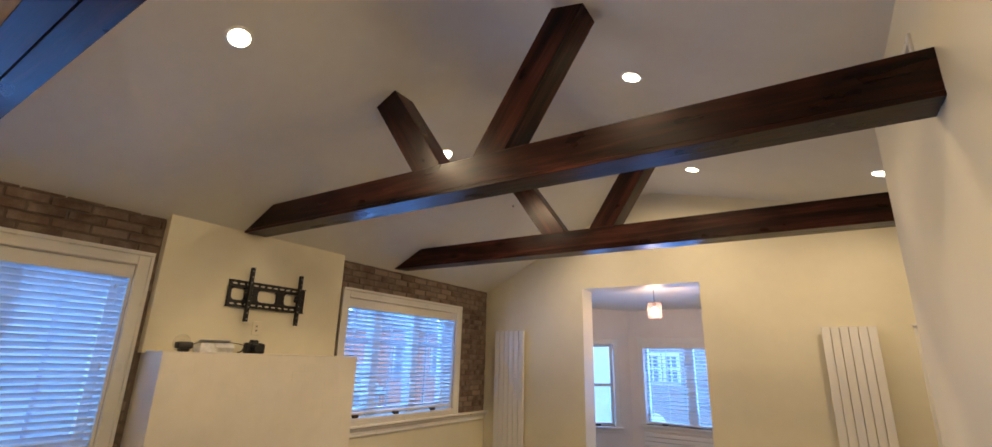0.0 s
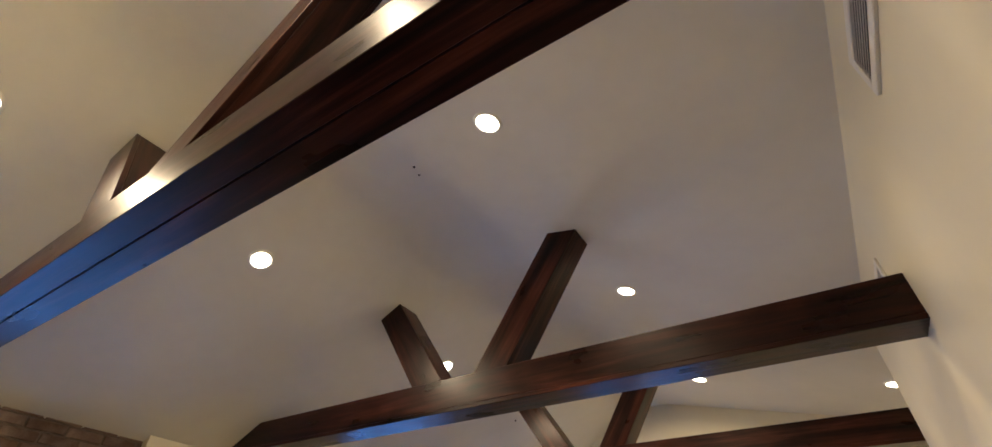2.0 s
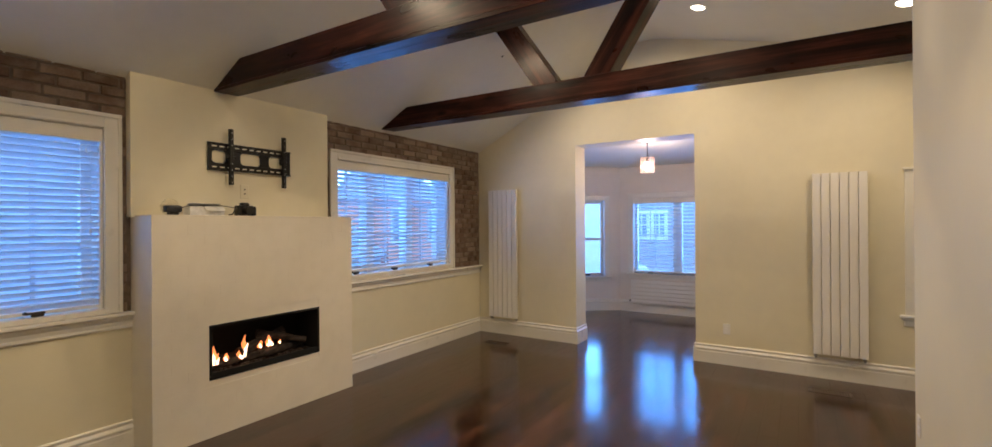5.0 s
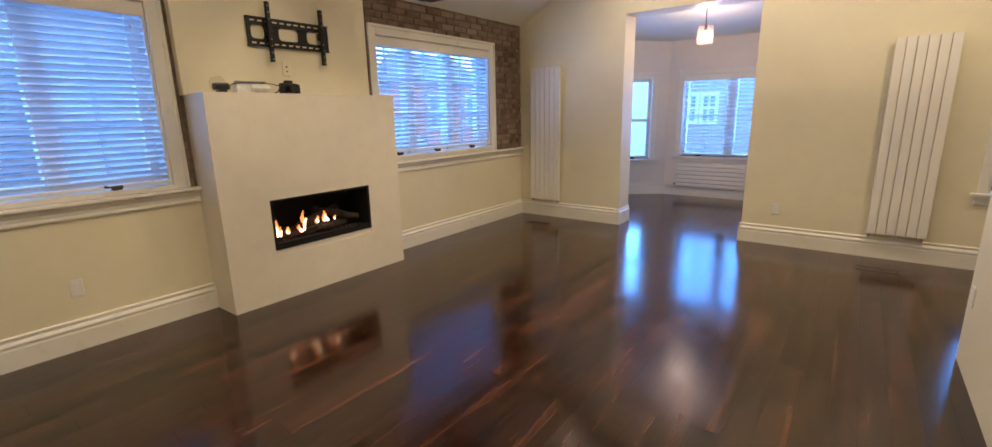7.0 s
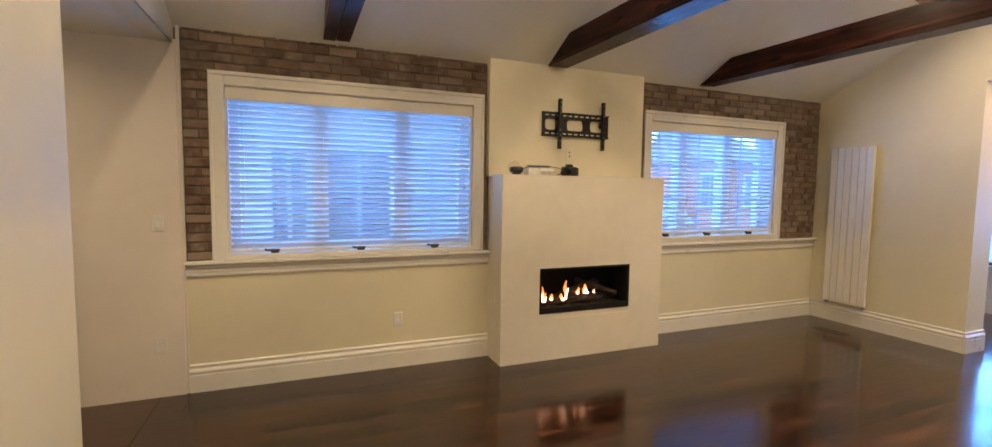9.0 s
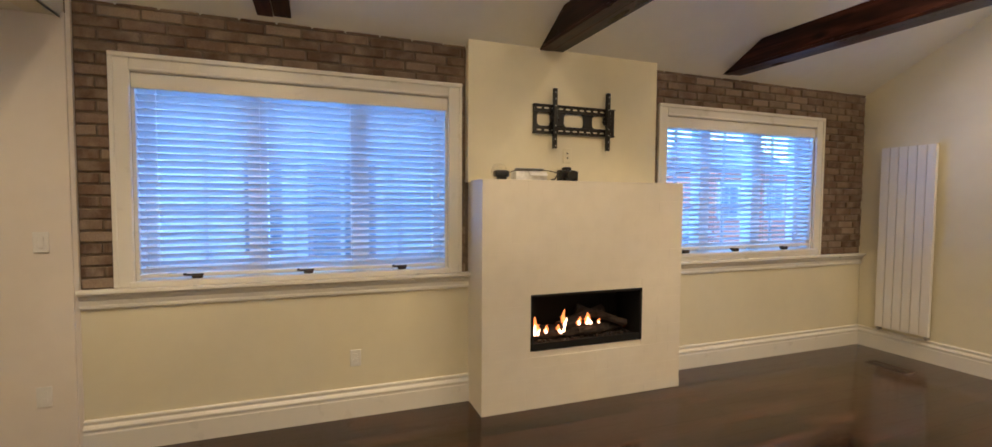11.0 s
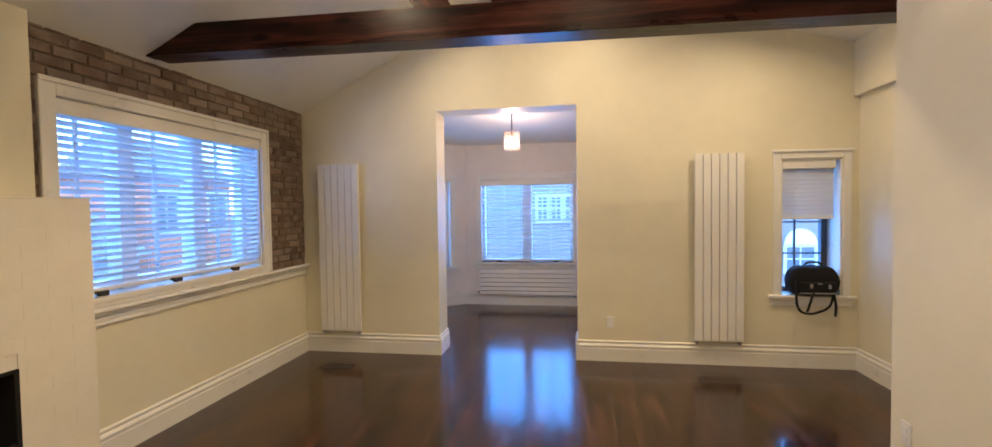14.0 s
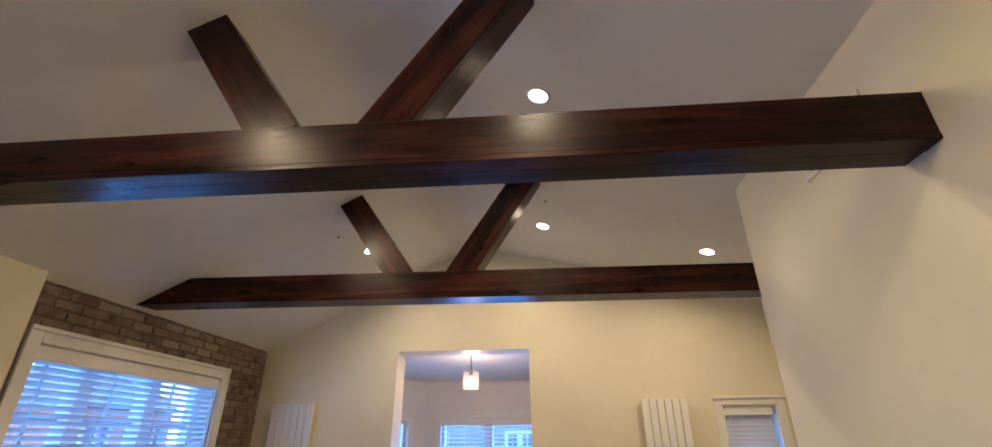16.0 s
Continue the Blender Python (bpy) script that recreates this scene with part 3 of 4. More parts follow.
def bay_window(name, k, e, s0, s1, z0, z1, flip, label, sashes):
    """A window in a wall that runs from k to e, with casing, frame and panes."""
    k, e = Vector(k), Vector(e)
    d = (e - k).normalized()
    n = Vector((-d.y, d.x))
    if flip:
        n = -n
    win = thing(name, (*(k + d * (s0 + s1) / 2), z0), label, "window")
    win["kind"] = "structure"
    m = Matrix((Vector((*d, 0)), Vector((*n, 0)), Vector((0, 0, 1)))).transposed().to_4x4()
    m = Matrix.Translation((*k, 0)) @ m
    inv = Matrix.Translation(-win.location)
    def put(nm, dims, mat, bev=0.0):
        bm = bmesh.new()
        for q in dims:
            bm_box(bm, *q, bev=bev)
        bmesh.ops.transform(bm, matrix=m, verts=bm.verts)
        bmesh.ops.recalc_face_normals(bm, faces=bm.faces)
        ob = mesh_ob(nm, bm, mat, win)
        return ob
    c = 0.085
    put("casing", [(s0 - c, s0, 0.002, 0.02, z0, z1 + c), (s1, s1 + c, 0.002, 0.02, z0, z1 + c), (s0, s1, 0.002, 0.02, z1, z1 + c),
                   (s0 - c - 0.015, s1 + c + 0.015, 0.02, 0.034, z1 + c - 0.02, z1 + c + 0.01)], WHITE, 0.004)
    put("sill", [(s0 - c - 0.03, s1 + c + 0.03, -0.10, 0.06, z0 - 0.03, z0), (s0 - c, s1 + c, 0.002, 0.018, z0 - 0.09, z0 - 0.03)], WHITE, 0.004)
    f = []
    w = 0.05
    f += [(s0, s0 + w, -0.17, -0.09, z0, z1), (s1 - w, s1, -0.17, -0.09, z0, z1), (s0 + w, s1 - w, -0.17, -0.09, z1 - w, z1), (s0 + w, s1 - w, -0.17, -0.09, z0, z0 + w)]
    mun = []
    if sashes == "two":
        mid = (s0 + s1) / 2
        f.append((mid - 0.075, mid + 0.075, -0.168, -0.088, z0 + w, z1 - w))
        for a, b in ((s0 + w, mid - 0.075), (mid + 0.075, s1 - w)):
            mun.append(((a + b) / 2 - 0.009, (a + b) / 2 + 0.009, -0.14, -0.12, z0 + w, z1 - w))
            mun.append((a, b, -0.139, -0.121, z0 + (z1 - z0) * 0.5 - 0.009, z0 + (z1 - z0) * 0.5 + 0.009))
    else:
        zm = z0 + (z1 - z0) * 0.49
        f.append((s0 + w, s1 - w, -0.16, -0.075, zm - 0.025, zm + 0.025))
    put("frame", f, WHITE, 0.004)
    if mun:
        put("muntin", mun, MUNTIN)
    g = put("pane", [(s0 + w * 0.8, s1 - w * 0.8, -0.133, -0.127, z0 + w * 0.8, z1 - w * 0.8)], GLASS)
    g.visible_shadow = False
    hs = ((s0 + s1) / 2 - 0.45, (s0 + s1) / 2 + 0.45) if sashes == "two" else ((s0 + s1) / 2,)
    put("handle", [(h - 0.045, h + 0.045, -0.07, -0.045, z0 + 0.002, z0 + 0.028) for h in hs], BLACK, 0.006)
    return win


bay_window("window_3", (KL, BAYY), (KR, BAYY), CW[0] - KL, CW[1] - KL, CW[2], CW[3], True, "wide white bay window above a radiator", "two")
bay_window("window_4", (KL, BAYY), AL, SW0, SW1, SZ0, SZ1, False, "narrow white double-hung bay window", "one")
bay_window("window_5", (KR, BAYY), ARt, SW0, SW1, SZ0, SZ1, True, "narrow white double-hung bay window", "one")
blind_along("venetian_blind", (CW[1], BAYY + 0.035), (-1, 0), (0, -1), CW[1] - CW[0], CW[2] + 0.03, CW[3] - 0.005, 15, "lowered white slatted blind with level slats", 0.06)

# small deep window in the far wall
sw = thing("window_6", (1.185, FY, 0.69), "narrow white window with a deep reveal", "window")
sw["kind"] = "structure"
boxes("casing", [(0.85, 0.92, FY - 0.018, FY, 0.69, 2.05), (1.45, 1.52, FY - 0.018, FY, 0.69, 2.05), (0.92, 1.45, FY - 0.018, FY, 1.98, 2.05),
                 (0.835, 1.535, FY - 0.034, FY - 0.016, 2.04, 2.065)], WHITE, 0.004, sw)
boxes("sill", [(0.81, 1.56, FY - 0.05, FY + 0.22, 0.665, 0.692), (0.84, 1.53, FY - 0.02, FY, 0.59, 0.665), (0.825, 1.545, FY - 0.032, FY, 0.64, 0.666)], WHITE, 0.005, sw)
boxes("lining", [(0.92, 0.935, FY, FY2 - 0.06, 0.692, 1.98), (1.435, 1.45, FY, FY2 - 0.06, 0.692, 1.98), (0.935, 1.435, FY, FY2 - 0.06, 1.965, 1.98)], WHITE, 0, sw)
sy = FY2 - 0.07
boxes("frame", [(0.935, 0.965, sy - 0.02, sy + 0.04, 0.692, 1.965), (1.380, 1.435, sy - 0.02, sy + 0.04, 0.692, 1.965), (0.965, 1.405, sy - 0.02, sy + 0.04, 0.692, 0.735),
                (0.965, 1.405, sy - 0.02, sy + 0.04, 1.92, 1.965), (1.138, 1.155, sy - 0.01, sy + 0.02, 0.735, 1.92),
                (0.965, 1.405, sy - 0.009, sy + 0.019, 1.06, 1.075), (0.965, 1.405, sy - 0.009, sy + 0.019, 1.37, 1.385)], STEEL, 0.003, sw)
g = box("pane", (0.96, 1.41, sy + 0.004, sy + 0.009, 0.73, 1.925), GLASS, 0, sw)
g.visible_shadow = False
blind_along("venetian_blind", (1.402, FY + 0.05), (-1, 0), (0, -1), 0.465, 1.40, 1.975, -64, "half-raised white slatted blind", 0.040, 0.0)


def window_lamp(p, target, sx, sz, watts):
    """Skylight through a window, at its outer face."""
    d = bpy.data.lights.new("window_light", 'AREA')
    d.shape, d.size, d.size_y, d.energy, d.color = 'RECTANGLE', sx, sz, watts, DAY
    o = new("window_light", d)
    o.matrix_world = look(p, target)
    return o


window_lamp((OUT - 0.12, 0.6, 1.75), (0, 0.6, 1.35), 1.8, 1.1, WINDOW_W)
window_lamp((OUT - 0.12, 4.39, 1.75), (0, 4.39, 1.35), 1.7, 1.1, WINDOW_W)
window_lamp((-1.74, BAYY + 0.40, 1.5), (-1.74, 0, 1.1), 1.4, 1.25, WINDOW_W * 1.5)
mid_l = along((KL, BAYY), AL, 0.57)
window_lamp((mid_l.x - 0.25, mid_l.y + 0.36, 1.4), (mid_l.x + 1.3, mid_l.y - 1.9, 1.1), 0.55, 1.3, WINDOW_W * 0.4)
window_lamp((1.2, FY2 + 0.1, 1.1), (1.2, 0, 0.7), 0.45, 0.7, WINDOW_W * 0.15)

# ---- trusses ----
BZ0, BZ1, BH, BW = 2.635, 2.592, 0.203, 0.195


def truss(y0, label, x_end):
    root = thing("roof_truss", (-3.95, y0, 2.6), label, "beam", "roof trusses")
    xl = -3.95
    ang = math.atan2(BZ1 - BZ0, RX - xl)
    org = Matrix.Translation((xl, y0, BZ0)) @ Matrix.Rotation(-ang, 4, 'Y')
    inv = Matrix.Translation(-root.location)
    L = (x_end - xl) / math.cos(ang)
    bm = bmesh.new()
    cut = (BH - 0.0) / 0.515
    w = 0.024
    # boxed beam: two side boards, a top and a recessed soffit board, its far end cut to the slope
    for b0, b1, h0, h1 in ((0.002, w, w, BH), (BW - w, BW - 0.002, w, BH), (w, BW - w, BH - w, BH - 0.002), (0, BW * 0.46, 0, w), (BW * 0.46 + 0.006, BW, 0.004, w)):
        pts = [(h0 / 0.515, h0), (L, h0), (L, h1), (h1 / 0.515, h1)]
        bm_prism(bm, pts, 'y', b0, b1)
    bmesh.ops.bevel(bm, geom=[e for e in bm.edges if e.calc_length() > 2], offset=0.002, segments=1, affect='EDGES')
    o = mesh_ob("tie_beam", bm, BEAM)
    o.parent, o.matrix_parent_inverse, o.matrix_basis = root, inv, org
    for xb, xt in ((-1.878, -2.318), (-1.405, -0.880)):
        zb = BZ0 + math.tan(ang) * (xb - xl) + BH - 0.004
        zt = zc(xt) + 0.10
        xt2 = xt + (xt - xb) * 0.10 / (zc(xt) - zb)
        d = Vector((xt2 - xb, 0, zt - zb))
        ln = d.length
        xa = d.normalized()
        za = xa.cross(Vector((0, 1, 0))).normalized()
        m = Matrix((xa, Vector((0, 1, 0)), -za)).transposed().to_4x4()
        m = Matrix.Translation((xb, y0 + 0.004, zb)) @ m
        bm = bmesh.new()
        hw = 0.097
        for q in ((-0.05, ln, 0, 0.022, -hw, hw), (-0.05, ln, 0.022, 0.165, -hw, -hw + 0.02), (-0.05, ln, 0.022, 0.165, hw - 0.02, hw), (-0.05, ln, 0.165, 0.187, -hw, hw)):
            bm_box(bm, *q, bev=0.002)
        # cut the foot level with the top of the tie beam
        im = m.inverted()
        nrm = im.to_3x3() @ Vector((0, 0, 1))
        bmesh.ops.bisect_plane(bm, geom=bm.verts[:] + bm.edges[:] + bm.faces[:], plane_co=im @ Vector((xb, y0, zb)), plane_no=nrm, clear_inner=True)
        bmesh.ops.recalc_face_normals(bm, faces=bm.faces)
        o = mesh_ob("strut", bm, BEAM)
        o.parent, o.matrix_parent_inverse, o.matrix_basis = root, inv, m
    root.rotation_euler = (0, 0, 0.0065)    # the trusses stand slightly out of square
    return root


for yy, xe in ((0.318, RX + 0.02), (2.24, RX + 0.02), (4.055, AX - 0.03)):
    truss(yy, "dark red-brown stained timber truss with two struts", xe)


# ---- ceiling lamps ----
def downlight(x, y, flat=None, power=1.0):
    z = zc(x) if flat is None else flat
    s = 0.0 if flat is not None else 0.515 if x < RIDGE else -0.245
    nrm = Vector((s, 0, -1)).normalized()
    root = thing("recessed_downlight", (x, y, z), "lit round white recessed ceiling lamp", "lamp", "ceiling downlights")
    p = Vector((x, y, z))
    bm = bmesh.new()
    bm_cyl(bm, p - nrm * 0.004, p + nrm * 0.006, 0.078, 0.072, 32)
    mesh_ob("trim_ring", bm, WHITE, root, True)
    bm = bmesh.new()
    bm_cyl(bm, p + nrm * 0.004, p + nrm * 0.009, 0.060, 0.058, 32)
    mesh_ob("lens", bm, LENS, root)
    d = bpy.data.lights.new("downlight_glow", 'AREA')
    d.shape, d.size, d.energy, d.color = 'DISK', 0.07, LAMP_W * power, WARM
    d.spread = radians(166)    # the lens sits back in its can
    o = new("downlight_glow", d)
    o.matrix_world = look(p + nrm * 0.013, p + nrm * 1.0)


for x, y in ((-2.46, -0.15), (-2.46, 1.255), (-2.46, 3.12), (-2.46, 4.96), (-0.775, -0.15), (-0.78, 1.27), (-0.775, 3.12), (-0.768, 5.075), (0.72, 5.01)):
    downlight(x, y)
downlight(-3.1, -1.9, 2.50, 0.5)    # added lamp, out of view, to brighten the passage

for x, y in ((-1.40, 1.40), (-1.42, 1.47), (-0.74, 4.53), (-2.58, 4.485)):
    bm = bmesh.new()
    z = zc(x)
    bm_cyl(bm, (x, y, z - 0.012), (x, y, z + 0.004), 0.007, 0.010, 10)
    tagged(mesh_ob("ceiling_screw", bm, BLACK), "small dark screw in the white ceiling", "screw", "ceiling screws")

# pendant in the bay
pd = thing("pendant_lamp", (-1.74, 6.91, 2.25), "lit glass drum pendant on a black rod", "lamp")
zt = 2.77 - (6.91 - FY2) * 0.104
bm = bmesh.new()
bm_cyl(bm, (-1.74, 6.91, zt - 0.03), (-1.74, 6.91, zt + 0.01), 0.055, 0.06, 24)
tagged(mesh_ob("canopy", bm, CHROME, pd, True), "metal ceiling canopy")
bm = bmesh.new()
bm_cyl(bm, (-1.74, 6.91, 2.47), (-1.74, 6.91, zt - 0.02), 0.006, n=10)
bm_cyl(bm, (-1.74, 6.91, 2.42), (-1.74, 6.91, 2.475), 0.022, n=16)
mesh_ob("rod", bm, BLACK, pd)
bm = bmesh.new()
for i in range(14):
    a = i * math.tau / 14
    c, s = math.cos(a), math.sin(a)
    m4 = Matrix.Translation((-1.74 + 0.088 * c, 6.91 + 0.088 * s, 2.365)) @ Matrix.Rotation(a, 4, 'Z')
    r = bmesh.ops.create_cube(bm, size=1)
    bmesh.ops.scale(bm, vec=(0.010, 0.040, 0.215), verts=r["verts"])
    bmesh.ops.transform(bm, matrix=m4, verts=r["verts"])
CRYSTAL, cnt, cb = mat_base("frosted_crystal")
cb.inputs["Base Color"].default_value = (0.25, 0.2, 0.19, 1)
cb.inputs["Roughness"].default_value = 0.25
ctl = cnt.nodes.new("ShaderNodeBsdfTranslucent")
ctl.inputs[0].default_value = (0.16, 0.12, 0.11, 1)
ctr = cnt.nodes.new("ShaderNodeBsdfTransparent")
cm1 = cnt.nodes.new("ShaderNodeMixShader")
cm2 = cnt.nodes.new("ShaderNodeMixShader")
cm1.inputs[0].default_value, cm2.inputs[0].default_value = 0.5, 0.8
cnt.links.new(cb.outputs[0], cm1.inputs[1])
cnt.links.new(ctl.outputs[0], cm1.inputs[2])
cnt.links.new(cm1.outputs[0], cm2.inputs[1])
cnt.links.new(ctr.outputs[0], cm2.inputs[2])
cnt.links.new(cm2.outputs[0], cnt.nodes["Material Output"].inputs[0])
tagged(mesh_ob("shade", bm, CRYSTAL, pd), "clear glass bar drum shade").visible_shadow = False
bm = bmesh.new()
bmesh.ops.create_uvsphere(bm, u_segments=20, v_segments=12, radius=0.05, matrix=Matrix.Translation((-1.74, 6.91, 2.345)) @ Matrix.Diagonal((1, 1, 1.2, 1)))
bulb = mesh_ob("bulb", bm, BULB, pd, True)
bulb.visible_shadow = False
d = bpy.data.lights.new("pendant_glow", 'POINT')
d.energy, d.color, d.shadow_soft_size = 2.3, (1.0, 0.60, 0.36), 0.05
new("pendant_glow", d).location = (-1.74, 6.91, 2.345)

# ---- fireplace ----
fp = thing("fireplace", (-3.8, 2.5, 0), "white painted masonry fireplace with a chimney breast", "fireplace")
MX, M0, M1, MZ = -3.645, 1.70, 3.395, 1.64
F0, F1, FZ0, FZ1 = 2.07, 3.017, 0.425, 0.825
bm = bmesh.new()
for q in ((M0, F0, 0, MZ), (F1, M1, 0, MZ), (F0, F1, 0, FZ0), (F0, F1, FZ1, MZ)):
    bm_box(bm, WX - 0.008, MX, *q)
bmesh.ops.remove_doubles(bm, verts=bm.verts, dist=0.0005)
mesh_ob("surround", bm, HEARTH, fp)
# thin coat of uneven painted brick courses on the face
bm = bmesh.new()
rnd = random.Random(4)
zz, row = 0.0, 0
while zz < MZ - 0.02:
    h = min(0.075, MZ - zz)
    yy = M0 - (row % 2) * 0.11
    while yy < M1:
        a, c = max(yy, M0), min(yy + 0.225, M1)
        yy += 0.225
        spans = [(a, c)]
        if zz + h > FZ0 - 0.002 and zz < FZ1 + 0.002:
            spans = [(a, min(c, F0)), (max(a, F1), c)]
        for s0, s1 in spans:
            if s1 - s0 > 0.02:
                lo, hi = zz, zz + h
                bm_box(bm, MX - 0.001, MX + 0.0035 + rnd.random() * 0.0009, s0, s1, lo, hi, 0.0005)
    zz += h
    row += 1
tagged(mesh_ob("painted_brick_face", bm, HEARTH, fp), "white painted brick face", kind="stuff")
box("chimney_breast", (WX - 0.008, -3.895, 1.675, 3.32, MZ - 0.01, 2.70), WALL, 0.003, fp)
box("mantel_top", (WX - 0.006, MX + 0.006, M0 - 0.003, M1 + 0.003, MZ - 0.004, MZ + 0.004), HEARTH, 0.002, fp)
boxes("firebox", [(-3.99, -3.955, F0 - 0.02, F1 + 0.02, FZ0 - 0.02, FZ1 + 0.02), (-3.955, MX - 0.002, F0, F0 + 0.012, FZ0, FZ1), (-3.955, MX - 0.002, F1 - 0.012, F1, FZ0, FZ1),
                  (-3.955, MX - 0.002, F0, F1, FZ1 - 0.012, FZ1), (-3.955, MX - 0.002, F0, F1, FZ0, FZ0 + 0.03)], SOOT_DUCT_BLACK, 0, fp)
boxes("trim_frame", [(MX - 0.012, MX + 0.007, F0 - 0.003, F0 + 0.02, FZ0 - 0.003, FZ1 + 0.003), (MX - 0.012, MX + 0.007, F1 - 0.02, F1 + 0.003, FZ0 - 0.003, FZ1 + 0.003),
                     (MX - 0.012, MX + 0.007, F0 + 0.02, F1 - 0.02, FZ1 - 0.016, FZ1 + 0.003), (MX - 0.012, MX + 0.007, F0 + 0.02, F1 - 0.02, FZ0 - 0.003, FZ0 + 0.05)], SOOT_DUCT_BLACK, 0.002, fp)


def log(p, q, r, seed):
    rn = random.Random(seed)
    bm = bmesh.new()
    bm_cyl(bm, p, q, r, r * 0.8, 12)
    bmesh.ops.subdivide_edges(bm, edges=[e for e in bm.edges if e.calc_length() > r * 2], cuts=7)
    for v in bm.verts:
        v.co += Vector((rn.uniform(-1, 1), rn.uniform(-1, 1), rn.uniform(-1, 1))) * r * 0.16
    return tagged(mesh_ob("fire_log", bm, LOG), "charred ceramic log lying in the firebox", "log", "fire logs")


zf = FZ0 + 0.03
log((-3.80, 2.14, zf + 0.045), (-3.74, 2.66, zf + 0.05), 0.040, 1)
log((-3.76, 2.50, zf + 0.05), (-3.83, 2.96, zf + 0.04), 0.042, 2)
log((-3.74, 2.34, zf + 0.10), (-3.86, 2.80, zf + 0.18), 0.040, 3)
log((-3.86, 2.56, zf + 0.20), (-3.74, 2.94, zf + 0.08), 0.034, 4)
log((-3.87, 2.14, zf + 0.04), (-3.88, 2.9, zf + 0.05), 0.04, 5)
bm = bmesh.new()
for i in range(150):
    p = (rnd.uniform(-3.86, -3.69), rnd.uniform(F0 + 0.04, F1 - 0.04), zf + rnd.uniform(-0.004, 0.016))
    bmesh.ops.create_icosphere(bm, subdivisions=1, radius=rnd.uniform(0.006, 0.017), matrix=Matrix.Translation(p) @ Matrix.Rotation(rnd.random() * 3, 4, 'X'))
tagged(mesh_ob("ember_bed", bm, LOG), "dark bed of ceramic embers under the logs", "embers", kind="stuff")


def flame(y, z, h, w, x, seed):
    rn = random.Random(seed)
    root = thing("flame", (x, y, z), "small orange gas flame among the logs", "flame", "gas flames")
    for nm, k, mt in (("outer_flame", 1.0, FLAME), ("inner_flame", 0.62, FLAMECORE)):
        bm = bmesh.new()
        ph, bend = rn.random() * 6, rn.uniform(-0.5, 0.5)
        rings = []
        for i in range(9):
            t = i / 8
            r = w * k * (math.sin(math.pi * min(1, t * 0.85 + 0.13)) ** 0.8) * (1 - 0.5 * t) * rn.uniform(0.7, 1.2) + 0.0005
            cy = y + w * (bend * t * t * 2 + 0.35 * math.sin(t * 6 + ph) * t)
            cx = x + (0.012 if k < 1 else 0.0)
            rings.append([bm.verts.new((cx + r * 0.6 * math.cos(a * math.tau / 10), cy + r * math.sin(a * math.tau / 10), z + h * k * t)) for a in range(10)])
        for a, b in zip(rings, rings[1:]):
            for i in range(10):
                bm.faces.new((a[i], a[(i + 1) % 10], b[(i + 1) % 10], b[i]))
        bm.faces.new(rings[0][::-1])
        bm.faces.new(rings[-1])
        mesh_ob(nm, bm, mt, root, True)


for i, (y, z, h, w) in enumerate(((2.135, 0.055, 0.14, 0.024), (2.165, 0.05, 0.085, 0.020), (2.235, 0.06, 0.06, 0.022), (2.375, 0.065, 0.17, 0.026), (2.355, 0.05, 0.07, 0.030),
                                  (2.515, 0.10, 0.06, 0.024), (2.575, 0.105, 0.09, 0.028), (2.61, 0.10, 0.06, 0.026), (2.69, 0.10, 0.035, 0.016))):
    flame(y, zf + z, h, w, -3.725 - 0.008 * (i % 3), i)

# ---- things on the chimney breast and the mantel ----
CX = -3.895
tv = thing("television_bracket", (CX, 2.52, 2.13), "black steel television wall bracket without a television", "bracket")
bm = bmesh.new()
for q in ((2.18, 2.895, 2.168, 2.223), (2.18, 2.895, 2.013, 2.068), (2.18, 2.212, 2.068, 2.168), (2.835, 2.895, 2.068, 2.168), (2.32, 2.44, 2.068, 2.168), (2.61, 2.69, 2.068, 2.168)):
    bm_box(bm, CX + 0.010, CX + 0.022, *q, bev=0.003)
# rounded corners of the three openings
for h0, h1 in ((2.212, 2.32), (2.44, 2.61), (2.69, 2.835)):
    for cy, sy in ((h0, 1), (h1, -1)):
        for cz, sz in ((2.068, 1), (2.168, -1)):
            k = 0.026
            arc = [(cy + sy * k * (1 - math.cos(q * math.pi / 12)), cz + sz * k * (1 - math.sin(q * math.pi / 12))) for q in range(7)]
            bm_prism(bm, [(cy - sy * 0.002, cz - sz * 0.002)] + arc, 'x', CX + 0.011, CX + 0.021)
for zz in (2.220, 2.010):
    bm_box(bm, CX, CX + 0.034, 2.18, 2.895, zz, zz + 0.008, 0.002)
mesh_ob("wall_plate", bm, BLACK, tv)
bm = bmesh.new()
for zz in (2.196, 2.030):
    for i in range(11):
        y = 2.21 + i * 0.061
        bm_box(bm, CX + 0.0215, CX + 0.0232, y, y + 0.036, zz, zz + 0.010)
tagged(mesh_ob("slot", bm, WALL, tv), "slots that show the pale wall", kind="stuff")
